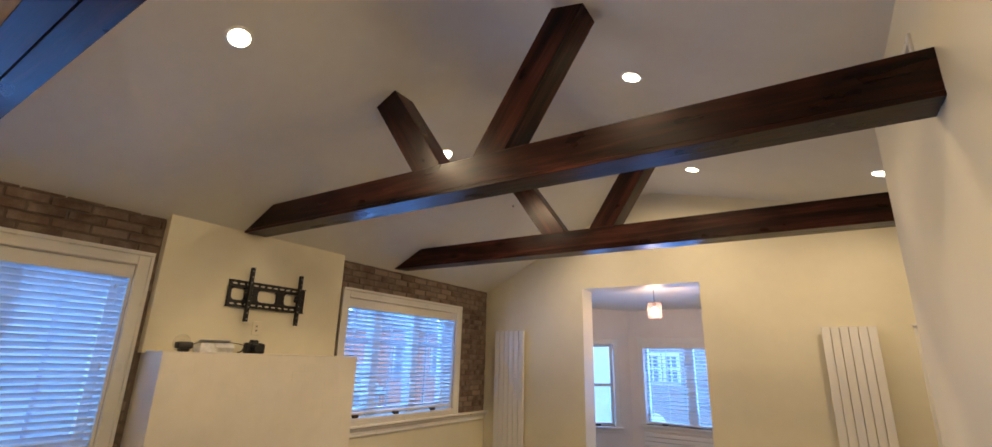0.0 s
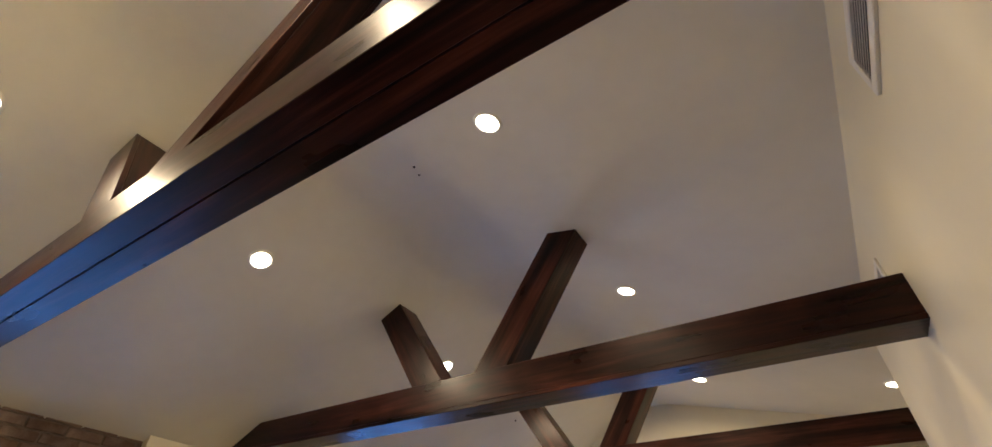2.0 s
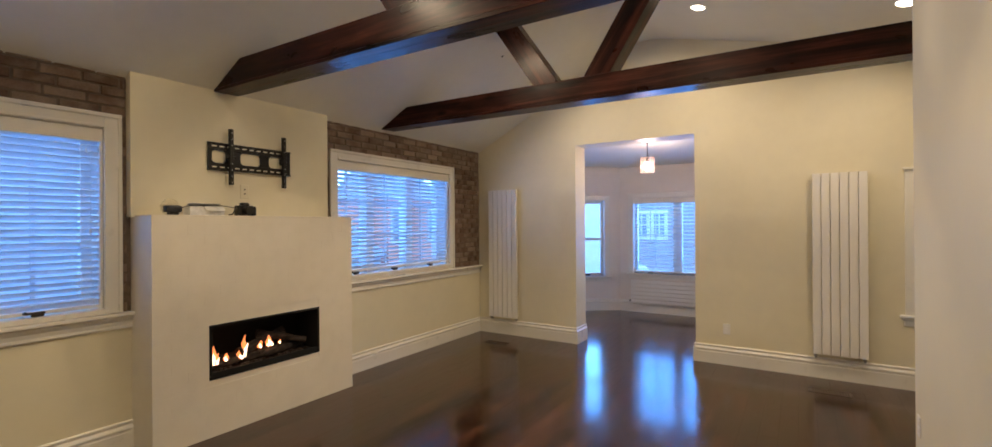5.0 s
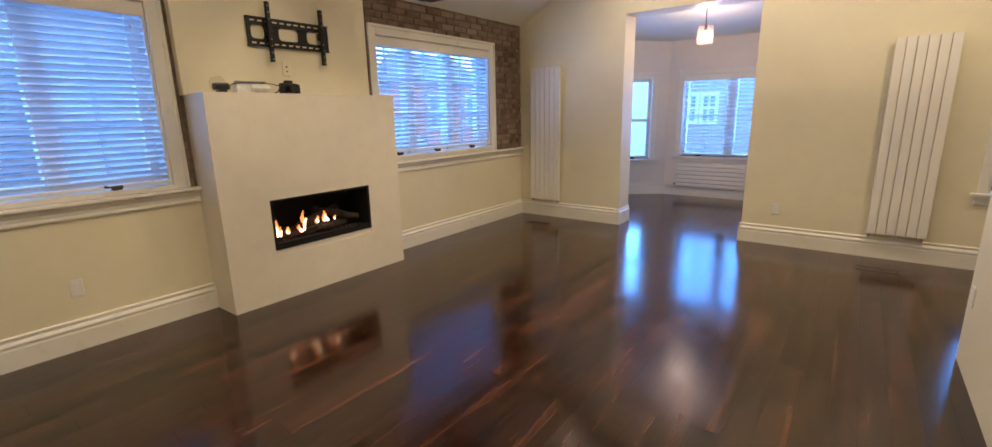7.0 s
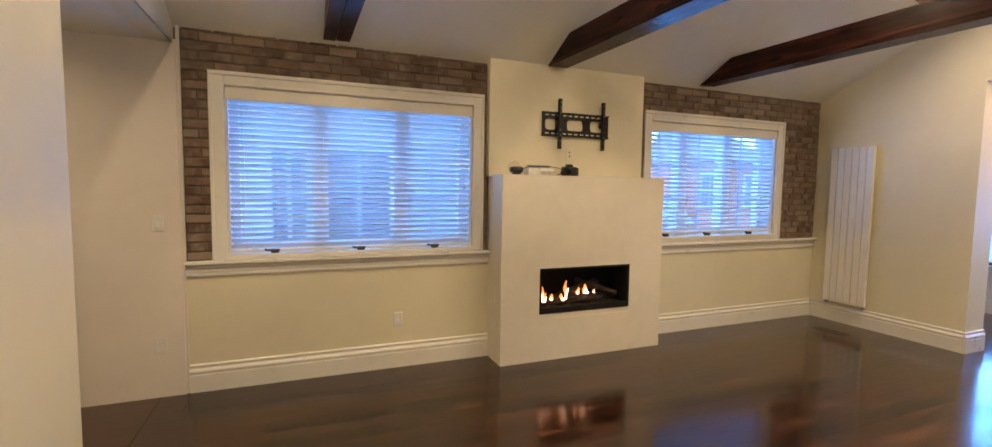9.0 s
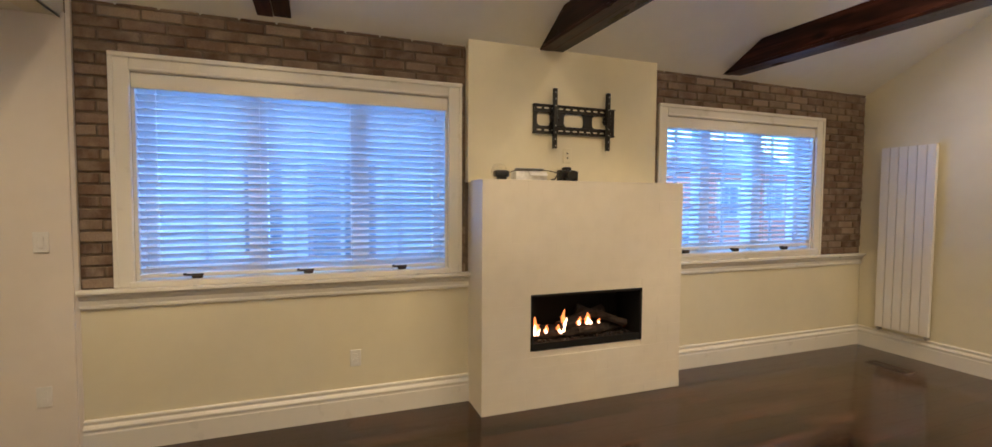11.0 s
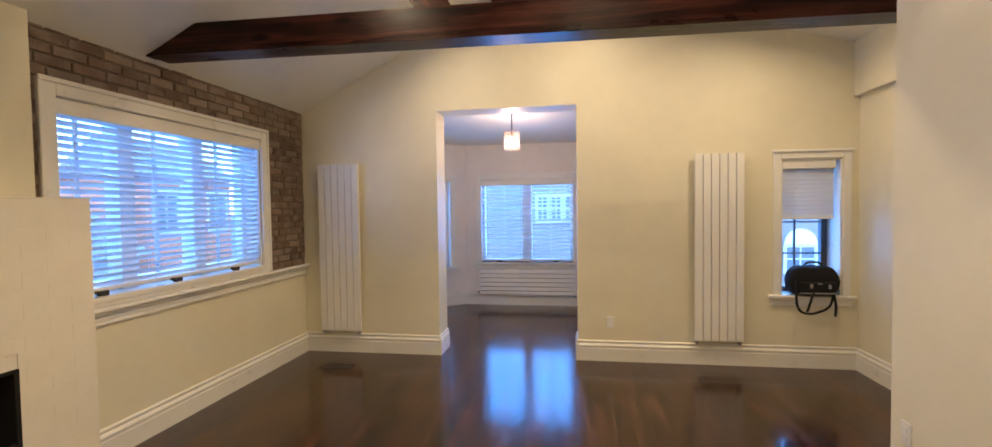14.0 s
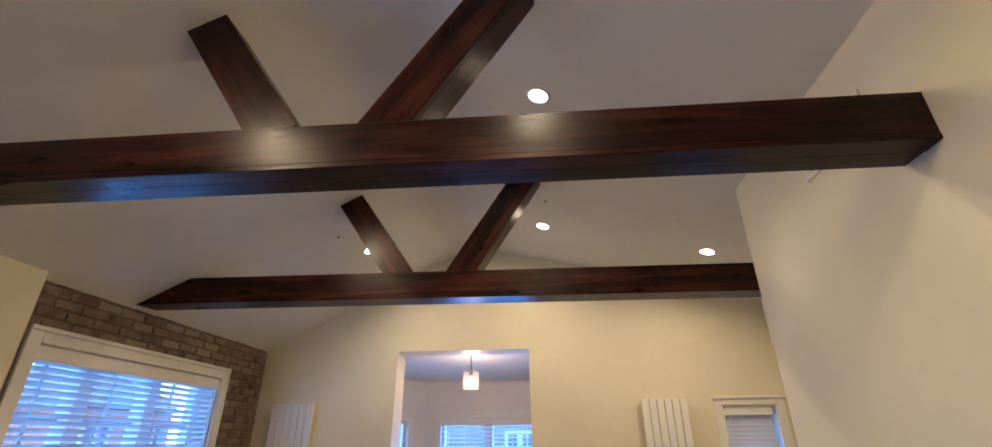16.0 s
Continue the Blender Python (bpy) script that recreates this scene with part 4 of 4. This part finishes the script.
for y, lean in ((2.345, 0.02), (2.812, 0.02)):
    bm = bmesh.new()
    bm_box(bm, CX + 0.036, CX + 0.064, y - 0.014, y - 0.011, 1.895, 2.345, 0.002)
    bm_box(bm, CX + 0.036, CX + 0.064, y + 0.011, y + 0.014, 1.895, 2.345, 0.002)
    bm_box(bm, CX + 0.062, CX + 0.068, y - 0.014, y + 0.014, 1.895, 2.345, 0.002)
    bm_box(bm, CX + 0.02, CX + 0.05, y - 0.026, y + 0.026, 2.10, 2.16, 0.004)
    bm_cyl(bm, (CX + 0.045, y - 0.035, 2.12), (CX + 0.045, y + 0.035, 2.12), 0.013, n=14)
    mesh_ob("arm", bm, BLACK, tv)
    bm = bmesh.new()
    for i in range(9):
        z = 1.915 + i * 0.05
        if abs(z - 2.13) > 0.06:
            bm_cyl(bm, (CX + 0.066, y, z), (CX + 0.0688, y, z), 0.005, n=10)
    tagged(mesh_ob("bolt_hole", bm, CHROME, tv), "bright bolt holes", kind="stuff")


def wall_plate(name, at, n, label, dots):
    """A switch or socket plate at a wall point, facing n."""
    n = Vector(n)
    u = Vector((-n.y, n.x, 0))
    m = Matrix((u, n, Vector((0, 0, 1)))).transposed().to_4x4()
    root = thing(name, at, label, "wall plate")
    m = Matrix.Translation(at) @ m
    bm = bmesh.new()
    bm_box(bm, -0.036, 0.036, 0.0, 0.007, -0.058, 0.058, 0.003)
    bmesh.ops.transform(bm, matrix=m, verts=bm.verts)
    mesh_ob("plate", bm, WALL if dots == "cable" else PLATE, root)
    bm = bmesh.new()
    if dots == "switch":
        bm_box(bm, -0.016, 0.016, 0.006, 0.012, -0.033, 0.033, 0.003)
        mt = PLATE
    elif dots == "socket":
        bm_box(bm, -0.017, 0.017, 0.0065, 0.0095, 0.006, 0.034, 0.003)
        bm_box(bm, -0.017, 0.017, 0.0065, 0.0095, -0.034, -0.006, 0.003)
        mt = PLATE
    else:
        bm_cyl(bm, (0, 0.004, 0.018), (0, 0.012, 0.018), 0.006, n=12)
        bm_cyl(bm, (0, 0.004, -0.018), (0, 0.012, -0.018), 0.006, n=12)
        mt = RUBBER
    bmesh.ops.transform(bm, matrix=m, verts=bm.verts)
    bmesh.ops.recalc_face_normals(bm, faces=bm.faces)
    tagged(mesh_ob("face", bm, mt, root), kind="stuff")


wall_plate("cable_outlet", (CX, 2.48, 1.85), (1, 0, 0), "white cable outlet plate under the bracket", "cable")
wall_plate("light_switch", (WX + 0.03, -0.78, 1.25), (1, 0, 0), "white rocker light switch on the passage wall", "switch")
wall_plate("power_socket", (WX + 0.03, -0.79, 0.38), (1, 0, 0), "white power socket on the passage wall", "socket")
wall_plate("power_socket", (DX, 0.89, 0.41), (1, 0, 0), "cream power socket on the dado", "socket")
wall_plate("power_socket", (-0.66, FY, 0.39), (0, -1, 0), "cream power socket above the baseboard", "socket")
wall_plate("power_socket", (RX, 3.76, 0.42), (-1, 0, 0), "cream power socket near the wall corner", "socket")

mz = MZ + 0.004
dslr = thing("photo_camera", (-3.76, 2.405, mz), "black photo camera standing on the mantel", "camera")
bm = bmesh.new()
bm_box(bm, -3.80, -3.74, 2.340, 2.475, mz, mz + 0.085, 0.012, 2)
bm_box(bm, -3.795, -3.745, 2.380, 2.440, mz + 0.07, mz + 0.108, 0.012, 2)
bm_box(bm, -3.80, -3.715, 2.447, 2.481, mz, mz + 0.078, 0.012, 2)
mesh_ob("body", bm, RUBBER, dslr)
bm = bmesh.new()
bm_cyl(bm, (-3.745, 2.405, mz + 0.043), (-3.68, 2.405, mz + 0.043), 0.033, 0.031, 24)
bm_cyl(bm, (-3.685, 2.405, mz + 0.043), (-3.675, 2.405, mz + 0.043), 0.034, 0.034, 24)
mesh_ob("lens", bm, RUBBER, dslr)
tube("neck_strap", [(-3.76, 2.345, mz + 0.07), (-3.74, 2.315, mz + 0.045), (-3.72, 2.285, mz + 0.012), (-3.71, 2.255, mz + 0.006)], 0.005, RUBBER, dslr)
bx = thing("carton", (-3.82, 2.12, mz), "opened small white carton on the mantel", "box")
boxes("body", [(-3.87, -3.866, 2.000, 2.250, mz, mz + 0.068), (-3.774, -3.77, 2.000, 2.250, mz, mz + 0.068), (-3.866, -3.774, 2.000, 2.004, mz, mz + 0.068), (-3.866, -3.774, 2.246, 2.250, mz, mz + 0.068), (-3.866, -3.774, 2.004, 2.246, mz, mz + 0.004)], CARD, 0.001, bx)
bm = bmesh.new()
bm_prism(bm, [(-3.868, mz + 0.068), (-3.80, mz + 0.092), (-3.80, mz + 0.095), (-3.87, mz + 0.071)], 'y', 2.010, 2.240)
bm_prism(bm, [(-3.772, mz + 0.068), (-3.735, mz + 0.036), (-3.735, mz + 0.039), (-3.772, mz + 0.071)], 'y', 2.10, 2.240)
mesh_ob("flap", bm, CARD, bx)
wc = thing("flash_unit", (-3.78, 1.895, mz), "black flash unit with a clear round cover", "camera flash")
bm = bmesh.new()
bm_box(bm, -3.81, -3.745, 1.860, 1.920, mz, mz + 0.022, 0.006)
bm_box(bm, -3.815, -3.74, 1.835, 1.940, mz + 0.02, mz + 0.072, 0.018, 2)
mesh_ob("body", bm, RUBBER, wc)
bm = bmesh.new()
bm_cyl(bm, (-3.84, 1.895, mz + 0.062), (-3.832, 1.895, mz + 0.062), 0.062, n=32)
tagged(mesh_ob("clear_disc", bm, glass_mat("clear_plastic", (0.95, 0.94, 0.92), 0.3), wc), "clear plastic disc").visible_shadow = False
cable = tube("cable", [(-3.775, 1.935, mz + 0.05), (-3.765, 1.98, mz + 0.068), (-3.76, 2.04, mz + 0.076), (-3.758, 2.12, mz + 0.077), (-3.75, 2.25, mz + 0.074), (-3.745, 2.31, mz + 0.062), (-3.75, 2.345, mz + 0.055)], 0.003, RUBBER)
tagged(cable, "thin black cable lying over the carton", "cable")


# ---- radiators ----
def vertical_radiator(x0, x1):
    root = thing("panel_radiator", ((x0 + x1) / 2, FY, 0.25), "tall white vertical panel radiator on brackets", "radiator", "tall radiators")
    n = 6
    w = (x1 - x0) / n
    for i in range(n):
        box("panel", (x0 + i * w + 0.003, x0 + (i + 1) * w - 0.003, FY - 0.082, FY - 0.046, 0.25, 2.045), RAD, 0.003, root, 2)
    each("manifold", [(x0 + 0.01, x1 - 0.01, FY - 0.046, FY - 0.024, 0.27, 0.31), (x0 + 0.01, x1 - 0.01, FY - 0.046, FY - 0.024, 1.985, 2.025)], RAD, 0.004, root)
    each("bracket", [(x0 + 0.05, x0 + 0.08, FY - 0.04, FY, 1.92, 1.97), (x1 - 0.08, x1 - 0.05, FY - 0.04, FY, 1.92, 1.97), (x0 + 0.05, x0 + 0.08, FY - 0.04, FY, 0.33, 0.38), (x1 - 0.08, x1 - 0.05, FY - 0.04, FY, 0.33, 0.38)], RAD, 0, root)
    bm = bmesh.new()
    for x in (x0 + 0.022, x1 - 0.03):
        bm_cyl(bm, (x, FY - 0.052, 0.21), (x, FY - 0.052, 0.275), 0.010, n=12)
        bm_cyl(bm, (x, FY - 0.052, 0.222), (x, FY - 0.012, 0.222), 0.011, n=12)
        bm_cyl(bm, (x - 0.016, FY - 0.052, 0.232), (x + 0.016, FY - 0.052, 0.232), 0.011, n=12)
    tagged(mesh_ob("valve", bm, CHROME, root), "dull brass pipe valves")


vertical_radiator(-3.745, -3.285)
vertical_radiator(0.13, 0.575)
hr = thing("low_radiator", (-1.74, BAYY, 0.17), "white horizontal panel radiator below the bay window", "radiator")
for i in range(6):
    z = 0.175 + i * 0.068
    box("panel", (-2.50, -0.98, BAYY - 0.085, BAYY - 0.05, z, z + 0.058), RAD, 0.003, hr)
each("manifold", [(-2.47, -2.43, BAYY - 0.05, BAYY - 0.02, 0.19, 0.57), (-1.05, -1.01, BAYY - 0.05, BAYY - 0.02, 0.19, 0.57)], RAD, 0.003, hr)
each("bracket", [(-2.3, -2.27, BAYY - 0.068, BAYY, 0.3, 0.5), (-1.2, -1.17, BAYY - 0.068, BAYY, 0.3, 0.5)], RAD, 0, hr)
bm = bmesh.new()
bm_cyl(bm, (-2.53, BAYY - 0.06, 0.20), (-2.49, BAYY - 0.06, 0.20), 0.016, n=12)
mesh_ob("valve", bm, RUBBER, hr)


# ---- floor and wall registers ----
def floor_register(x, y):
    root = thing("floor_register", (x, y, 0.0), "dark wooden slotted register set in the floor", "vent", "floor registers")
    boxes("rim", [(x - 0.17, x + 0.17, y - 0.075, y - 0.05, -0.004, 0.002), (x - 0.17, x + 0.17, y + 0.05, y + 0.075, -0.004, 0.002), (x - 0.17, x - 0.145, y - 0.05, y + 0.05, -0.004, 0.002), (x + 0.145, x + 0.17, y - 0.05, y + 0.05, -0.004, 0.002)], REGISTER, 0.002, root)
    boxes("louvre", [(x - 0.145 + i * 0.0207, x - 0.133 + i * 0.0207, y - 0.05, y + 0.05, -0.004, 0.001) for i in range(14)], REGISTER, 0.0, root)


floor_register(-3.36, 5.55)
floor_register(0.25, 5.58)


def wall_register(y0, y1, z0, z1):
    root = thing("wall_register", (RX, (y0 + y1) / 2, z0), "white louvred air register high on the wall", "vent", "wall registers")
    w = 0.03
    boxes("rim", [(RX - 0.012, RX + 0.002, y0, y1, z0, z0 + w), (RX - 0.012, RX + 0.002, y0, y1, z1 - w, z1), (RX - 0.012, RX + 0.002, y0, y0 + w, z0 + w, z1 - w), (RX - 0.012, RX + 0.002, y1 - w, y1, z0 + w, z1 - w)], WHITE, 0.003, root)
    # black sheet painted for the shade inside the duct; the wall behind is solid
    box("backing", (RX - 0.002, RX + 0.001, y0 + w, y1 - w, z0 + w, z1 - w), SOOT_DUCT_BLACK, 0, root)
    n = 8
    for i in range(n):
        z = z0 + w + (z1 - z0 - 2 * w) * (i + 0.5) / n
        bm = bmesh.new()
        bm_box(bm, -0.0065, 0.0065, y0 + w, y1 - w, -0.001, 0.001)
        bmesh.ops.transform(bm, matrix=Matrix.Translation((RX - 0.008, 0, z)) @ Matrix.Rotation(radians(-62), 4, 'Y'), verts=bm.verts)
        mesh_ob("louvre", bm, WHITE, root)


wall_register(0.84, 1.357, 2.895, 3.08)
wall_register(2.53, 3.05, 2.86, 3.03)

# ---- bag on the small window's sill ----
bag = thing("backpack", (1.190, FY, 0.692), "black nylon backpack leaning on the window sill", "bag")
bm = bmesh.new()
bmesh.ops.create_uvsphere(bm, u_segments=32, v_segments=20, radius=1)
for v in bm.verts:
    x, y, z = v.co
    sq = lambda q, e: math.copysign(abs(q) ** e, q)
    v.co = Vector((1.205 + 0.215 * sq(x, 0.5), FY + 0.03 + 0.115 * sq(y, 0.5), 0.83 + 0.138 * sq(z, 0.55) - 0.035 * abs(x) ** 3 * (z > 0)))
    v.co += Vector((noise.noise(v.co * 14), noise.noise(v.co * 14 + Vector((5, 0, 0))), noise.noise(v.co * 14 + Vector((0, 5, 0))))) * 0.012
mesh_ob("body", bm, CLOTH, bag, True)
bm = bmesh.new()
bm_box(bm, 1.050, 1.360, FY - 0.112, FY - 0.06, 0.705, 0.83, 0.025, 3)
mesh_ob("front_pocket", bm, CLOTH, bag)
each("buckle", [(1.130, 1.155, FY - 0.122, FY - 0.108, 0.775, 0.815), (1.285, 1.310, FY - 0.122, FY - 0.108, 0.77, 0.81), (1.195, 1.235, FY - 0.119, FY - 0.112, 0.812, 0.822)], GREYTAPE, 0.004, bag)
boxes("trim_band", [(1.050, 1.360, FY - 0.119, FY - 0.11, 0.722, 0.735)], GREYTAPE, 0.002, bag)
tube("handle", [(1.120, FY + 0.0, 0.955), (1.140, FY - 0.01, 0.995), (1.200, FY - 0.01, 1.005), (1.260, FY - 0.01, 0.995), (1.280, FY, 0.955)], 0.010, CLOTH, bag)
for pts in ([(1.020, FY - 0.09, 0.86), (1.005, FY - 0.13, 0.74), (1.030, FY - 0.14, 0.58), (1.090, FY - 0.13, 0.545), (1.200, FY - 0.13, 0.56), (1.290, FY - 0.13, 0.62), (1.320, FY - 0.12, 0.72)],
            [(1.160, FY - 0.11, 0.74), (1.130, FY - 0.13, 0.66), (1.100, FY - 0.13, 0.56)], [(1.330, FY - 0.10, 0.74), (1.345, FY - 0.12, 0.62), (1.340, FY - 0.12, 0.52)]):
    tube("strap", pts, 0.011, CLOTH, bag)

# ---- outdoors ----
GZ = -3.4
bm = bmesh.new()
bm_box(bm, -600, 600, -600, 600, GZ - 0.4, GZ)
tagged(mesh_ob("ground", bm, PAVING), "pale grey concrete ground", "ground", kind="structure")
# lower storey of this house under the rooms, so that it stands on the ground
tagged(boxes("wall_lower_storey", [(OUT, 1.95, -3.55, FY2, GZ, -0.121), (AL[0] - 0.2, ARt[0] + 0.2, FY2, BAYY + 0.2, GZ, -0.121)], SIDING), "pale clad lower storey", "wall", kind="structure")


def house(at, size, mat, label, wins, face, arch=()):
    """A far house; face: 'y' looks back along -y, 'x' looks along +x. wins: (offset, sill, width, height)."""
    x, y = at
    w, d, h = size
    root = thing("house", (x, y, GZ), label, "house", "houses across the street")
    if face == 'y':
        body = (x - w / 2, x + w / 2, y, y + d, GZ, GZ + h)
    else:
        body = (x - d, x, y - w / 2, y + w / 2, GZ, GZ + h)
    box("wall", body, mat, 0, root)
    bm = bmesh.new()
    if face == 'y':
        bm_prism(bm, [(x - w / 2 - 0.3, GZ + h), (x + w / 2 + 0.3, GZ + h), (x, GZ + h + w * 0.28)], 'y', y - 0.3, y + d)
    else:
        bm_prism(bm, [(x - d, GZ + h), (x + 0.3, GZ + h), (x - d / 2, GZ + h + d * 0.35)], 'y', y - w / 2 - 0.2, y + w / 2 + 0.2)
    mesh_ob("roof", bm, ROOFING, root)
    for o, s, ww, hh in wins:
        def bx(a0, a1, out, c0, c1):
            return (x + a0, x + a1, y - out, y + 0.05, c0, c1) if face == 'y' else (x - 0.05, x + out, y + a0, y + a1, c0, c1)
        fw = 0.14
        boxes("window_frame", [bx(o - ww / 2 - fw, o - ww / 2, 0.06, s - fw, s + hh + fw), bx(o + ww / 2, o + ww / 2 + fw, 0.06, s - fw, s + hh + fw), bx(o - ww / 2, o + ww / 2, 0.06, s + hh, s + hh + fw),
                               bx(o - ww / 2, o + ww / 2, 0.06, s - fw, s), bx(o - 0.03, o + 0.03, 0.05, s, s + hh), bx(o - ww / 2, o + ww / 2, 0.048, s + hh / 2 - 0.03, s + hh / 2 + 0.03)], FARTRIM, 0, root)
        box("window_pane", bx(o - ww / 2, o + ww / 2, 0.02, s, s + hh), SKYLITGLASS, 0, root)
    for o, s, r in arch:
        bm = bmesh.new()
        pts = [(x + o + r * math.cos(a * math.pi / 16), s + r * math.sin(a * math.pi / 16)) for a in range(17)]
        bm_prism(bm, pts, 'y', y - 0.08, y + 0.05)
        mesh_ob("arch_panel", bm, WHITE, root)
    return root


house((-3.4, 24.0), (9.0, 8.0, 8.2), REDBRICK, "weathered pale brick house with white sash windows", [(-3.2, 0.9, 0.5, 1.15), (-2.35, 0.9, 0.5, 1.15), (1.0, 0.9, 0.4, 1.1), (1.65, 0.9, 0.4, 1.1), (2.3, 0.9, 0.4, 1.1), (-2.35, -2.3, 0.5, 1.0), (-3.3, -2.3, 0.9, 1.0), (1.2, -2.3, 0.8, 1.1)], 'y', [(-3.3, -1.1, 0.6)])
house((6.6, 24.5), (8.5, 8.0, 8.0), REDBRICK, "weathered pale brick house with an arched window", [(2.55, -1.5, 1.15, 1.08), (0.8, 1.6, 1.0, 1.5), (2.3, 2.2, 1.0, 1.3), (0.3, -1.6, 0.7, 1.3)], 'y', [(2.55, -0.27, 0.68)])
house((-13.0, 25.0), (8.0, 8.0, 7.6), SIDING, "pale clad house with white windows", [(-1.6, 1.2, 1.0, 1.5), (1.2, 1.2, 1.0, 1.5)], 'y')
house((-7.6, 1.6), (6.4, 6.0, 6.2), SIDING, "pale clad neighbouring house with a dark window", [(-0.625, 0.7, 0.9, 1.35), (-1.62, 0.75, 0.45, 1.28)], 'x')
house((-15.5, 17.6), (4.0, 4.0, 6.2), ORANGEBRICK, "orange brick neighbouring house", [(-1.3, 0.9, 0.9, 1.3), (1.2, 0.9, 0.9, 1.3)], 'x')

house((-14.0, 10.2), (7.0, 4.0, 3.7), SIDING, "pale clad low neighbouring house", [(-1.3, -1.2, 0.9, 1.1), (1.2, -1.2, 0.9, 1.1)], 'x')


def shrub(x, y, h, spread, seed):
    """A loose bush: bent stems from one foot, each with leaves round its upper part."""
    rn = random.Random(seed)
    root = thing("shrub", (x, y, GZ), "loose green shrub growing by the street", "shrub", "street shrubs")
    stems, leaves = bmesh.new(), bmesh.new()
    for i in range(9):
        a, out = i * 2.4 + rn.uniform(-0.3, 0.3), rn.uniform(0.15, 1.0) * spread
        top = rn.uniform(0.75, 1.0) * h
        pts = [Vector((x + out * u ** 1.6 * math.cos(a), y + out * u ** 1.6 * math.sin(a), GZ + top * u)) for u in (0, 0.35, 0.7, 1.0)]
        for k, (p, q) in enumerate(zip(pts, pts[1:])):
            bm_cyl(stems, p, q, 0.035 - 0.009 * k, 0.026 - 0.009 * k, 6)
        for k in range(75):
            u = rn.uniform(0.3, 1.0)
            j = min(2, int(u * 3))
            c = pts[j].lerp(pts[j + 1], u * 3 - j if u < 1 else 1) + Vector((rn.gauss(0, 0.15), rn.gauss(0, 0.15), rn.gauss(0, 0.13)))
            d = Vector((rn.uniform(-1, 1), rn.uniform(-1, 1), rn.uniform(-0.6, 0.4))).normalized()
            w = d.cross(Vector((rn.uniform(-1, 1), rn.uniform(-1, 1), 1))).normalized()
            ln = rn.uniform(0.08, 0.14)
            leaves.faces.new([leaves.verts.new(c + v) for v in (Vector((0, 0, 0)), d * ln * 0.5 + w * ln * 0.28, d * ln, d * ln * 0.5 - w * ln * 0.28)])
    mesh_ob("stem", stems, BARK, root)
    tagged(mesh_ob("foliage", leaves, LEAF, root), kind="stuff")


shrub(-1.15, 18.0, 3.2, 0.45, 3)
shrub(-3.0, 18.2, 3.1, 0.5, 5)
shrub(-2.2, 18.6, 2.7, 0.5, 8)

# ---- bricks of the west wall ----
bm = bmesh.new()
bm_box(bm, -0.5, 0.5, -0.5, 0.5, -0.5, 0.5)
bmesh.ops.scale(bm, vec=(0.024, 0.205, 0.057), verts=bm.verts)
bmesh.ops.bevel(bm, geom=bm.edges[:], offset=0.005, segments=1, affect='EDGES')
me = bpy.data.meshes.new("brick")
bm.to_mesh(me)
bm.free()
me.materials.append(BRICK)
rnd = random.Random(11)
zz, row = 0.972, 0
holes = [(LW[0] - 0.098, LW[1] + 0.098, LW[3] + 0.1), (RW[0] - 0.098, RW[1] + 0.098, RW[3] + 0.1)]
while zz < 2.62:
    yy = -0.62 - (row % 2) * 0.108
    while yy < FY - 0.01:
        L = 0.205 + rnd.uniform(-0.012, 0.012)
        spans = [(max(yy, -0.62), min(yy + L, FY - 0.003))]
        cuts = [(1.675, 3.32)] + [(a, b) for a, b, top in holes if zz < top - 0.02]
        for a, b in cuts:
            spans = [s for p, q in spans for s in ((p, min(q, a)), (max(p, b), q)) if s[1] - s[0] > 0.03]
        for p, q in spans:
            o = new("brick", me)
            o.parent = wall_w
            o.location = (WX - 0.012 + rnd.uniform(-0.003, 0.003), (p + q) / 2, zz + 0.0285 + rnd.uniform(-0.002, 0.002))
            o.scale = (1, (q - p) / 0.205, 1)
            o.rotation_euler = (rnd.uniform(-0.012, 0.012), rnd.uniform(-0.03, 0.03), rnd.uniform(-0.02, 0.02))
        yy += L + 0.011
    zz += 0.068
    row += 1

# ---- floorboards, along y ----
PW = 0.125
bm = bmesh.new()
bm_box(bm, -0.75, 0.75, -PW / 2 + 0.0002, PW / 2 - 0.0002, -0.012, 0.0)
bmesh.ops.bevel(bm, geom=[e for e in bm.edges if e.verts[0].co.z > -0.001 and e.verts[1].co.z > -0.001], offset=0.0003, segments=1, affect='EDGES')
me = bpy.data.meshes.new("floorboard")
bm.to_mesh(me)
bm.free()
me.materials.append(FLOOR)
rnd = random.Random(21)
quarter = radians(90)
ncol = int((1.62 - (-3.99)) / PW) + 1
far_bm = bmesh.new()
for i in range(ncol):
    x = -3.99 + (i + 0.5) * PW
    y = -0.80 - rnd.uniform(0, 1.2)
    while y < BAYY:
        L = rnd.uniform(1.0, 1.9)
        a, b = max(y, -0.80), min(y + L, BAYY + 0.02)
        if b - a > 0.05:
            if b < FY2 + 1.0 and len(floor.children) < 290:
                o = new("floorboard", me)
                o.parent = floor
                o.location = (x, (a + b) / 2, rnd.uniform(-0.00006, 0.00006))
                o.rotation_euler = (0, 0, quarter)
                o.scale = ((b - a - 0.001) / 1.5, 1, 1)
            else:
                bm_box(far_bm, a - 0.0 + 0.0005, b - 0.0005, -x - PW / 2 + 0.0004, -x + PW / 2 - 0.0004, -0.012, 0.0)
        y += L
for i in range(14):
    x = -3.99 + (i + 0.5) * PW
    bm_box(far_bm, -3.4, -0.802, -x - PW / 2 + 0.0004, -x + PW / 2 - 0.0004, -0.012, 0.0)
o = mesh_ob("far_floorboards", far_bm, FLOOR, floor)
o.rotation_euler = (0, 0, quarter)
tagged(o, kind="stuff")
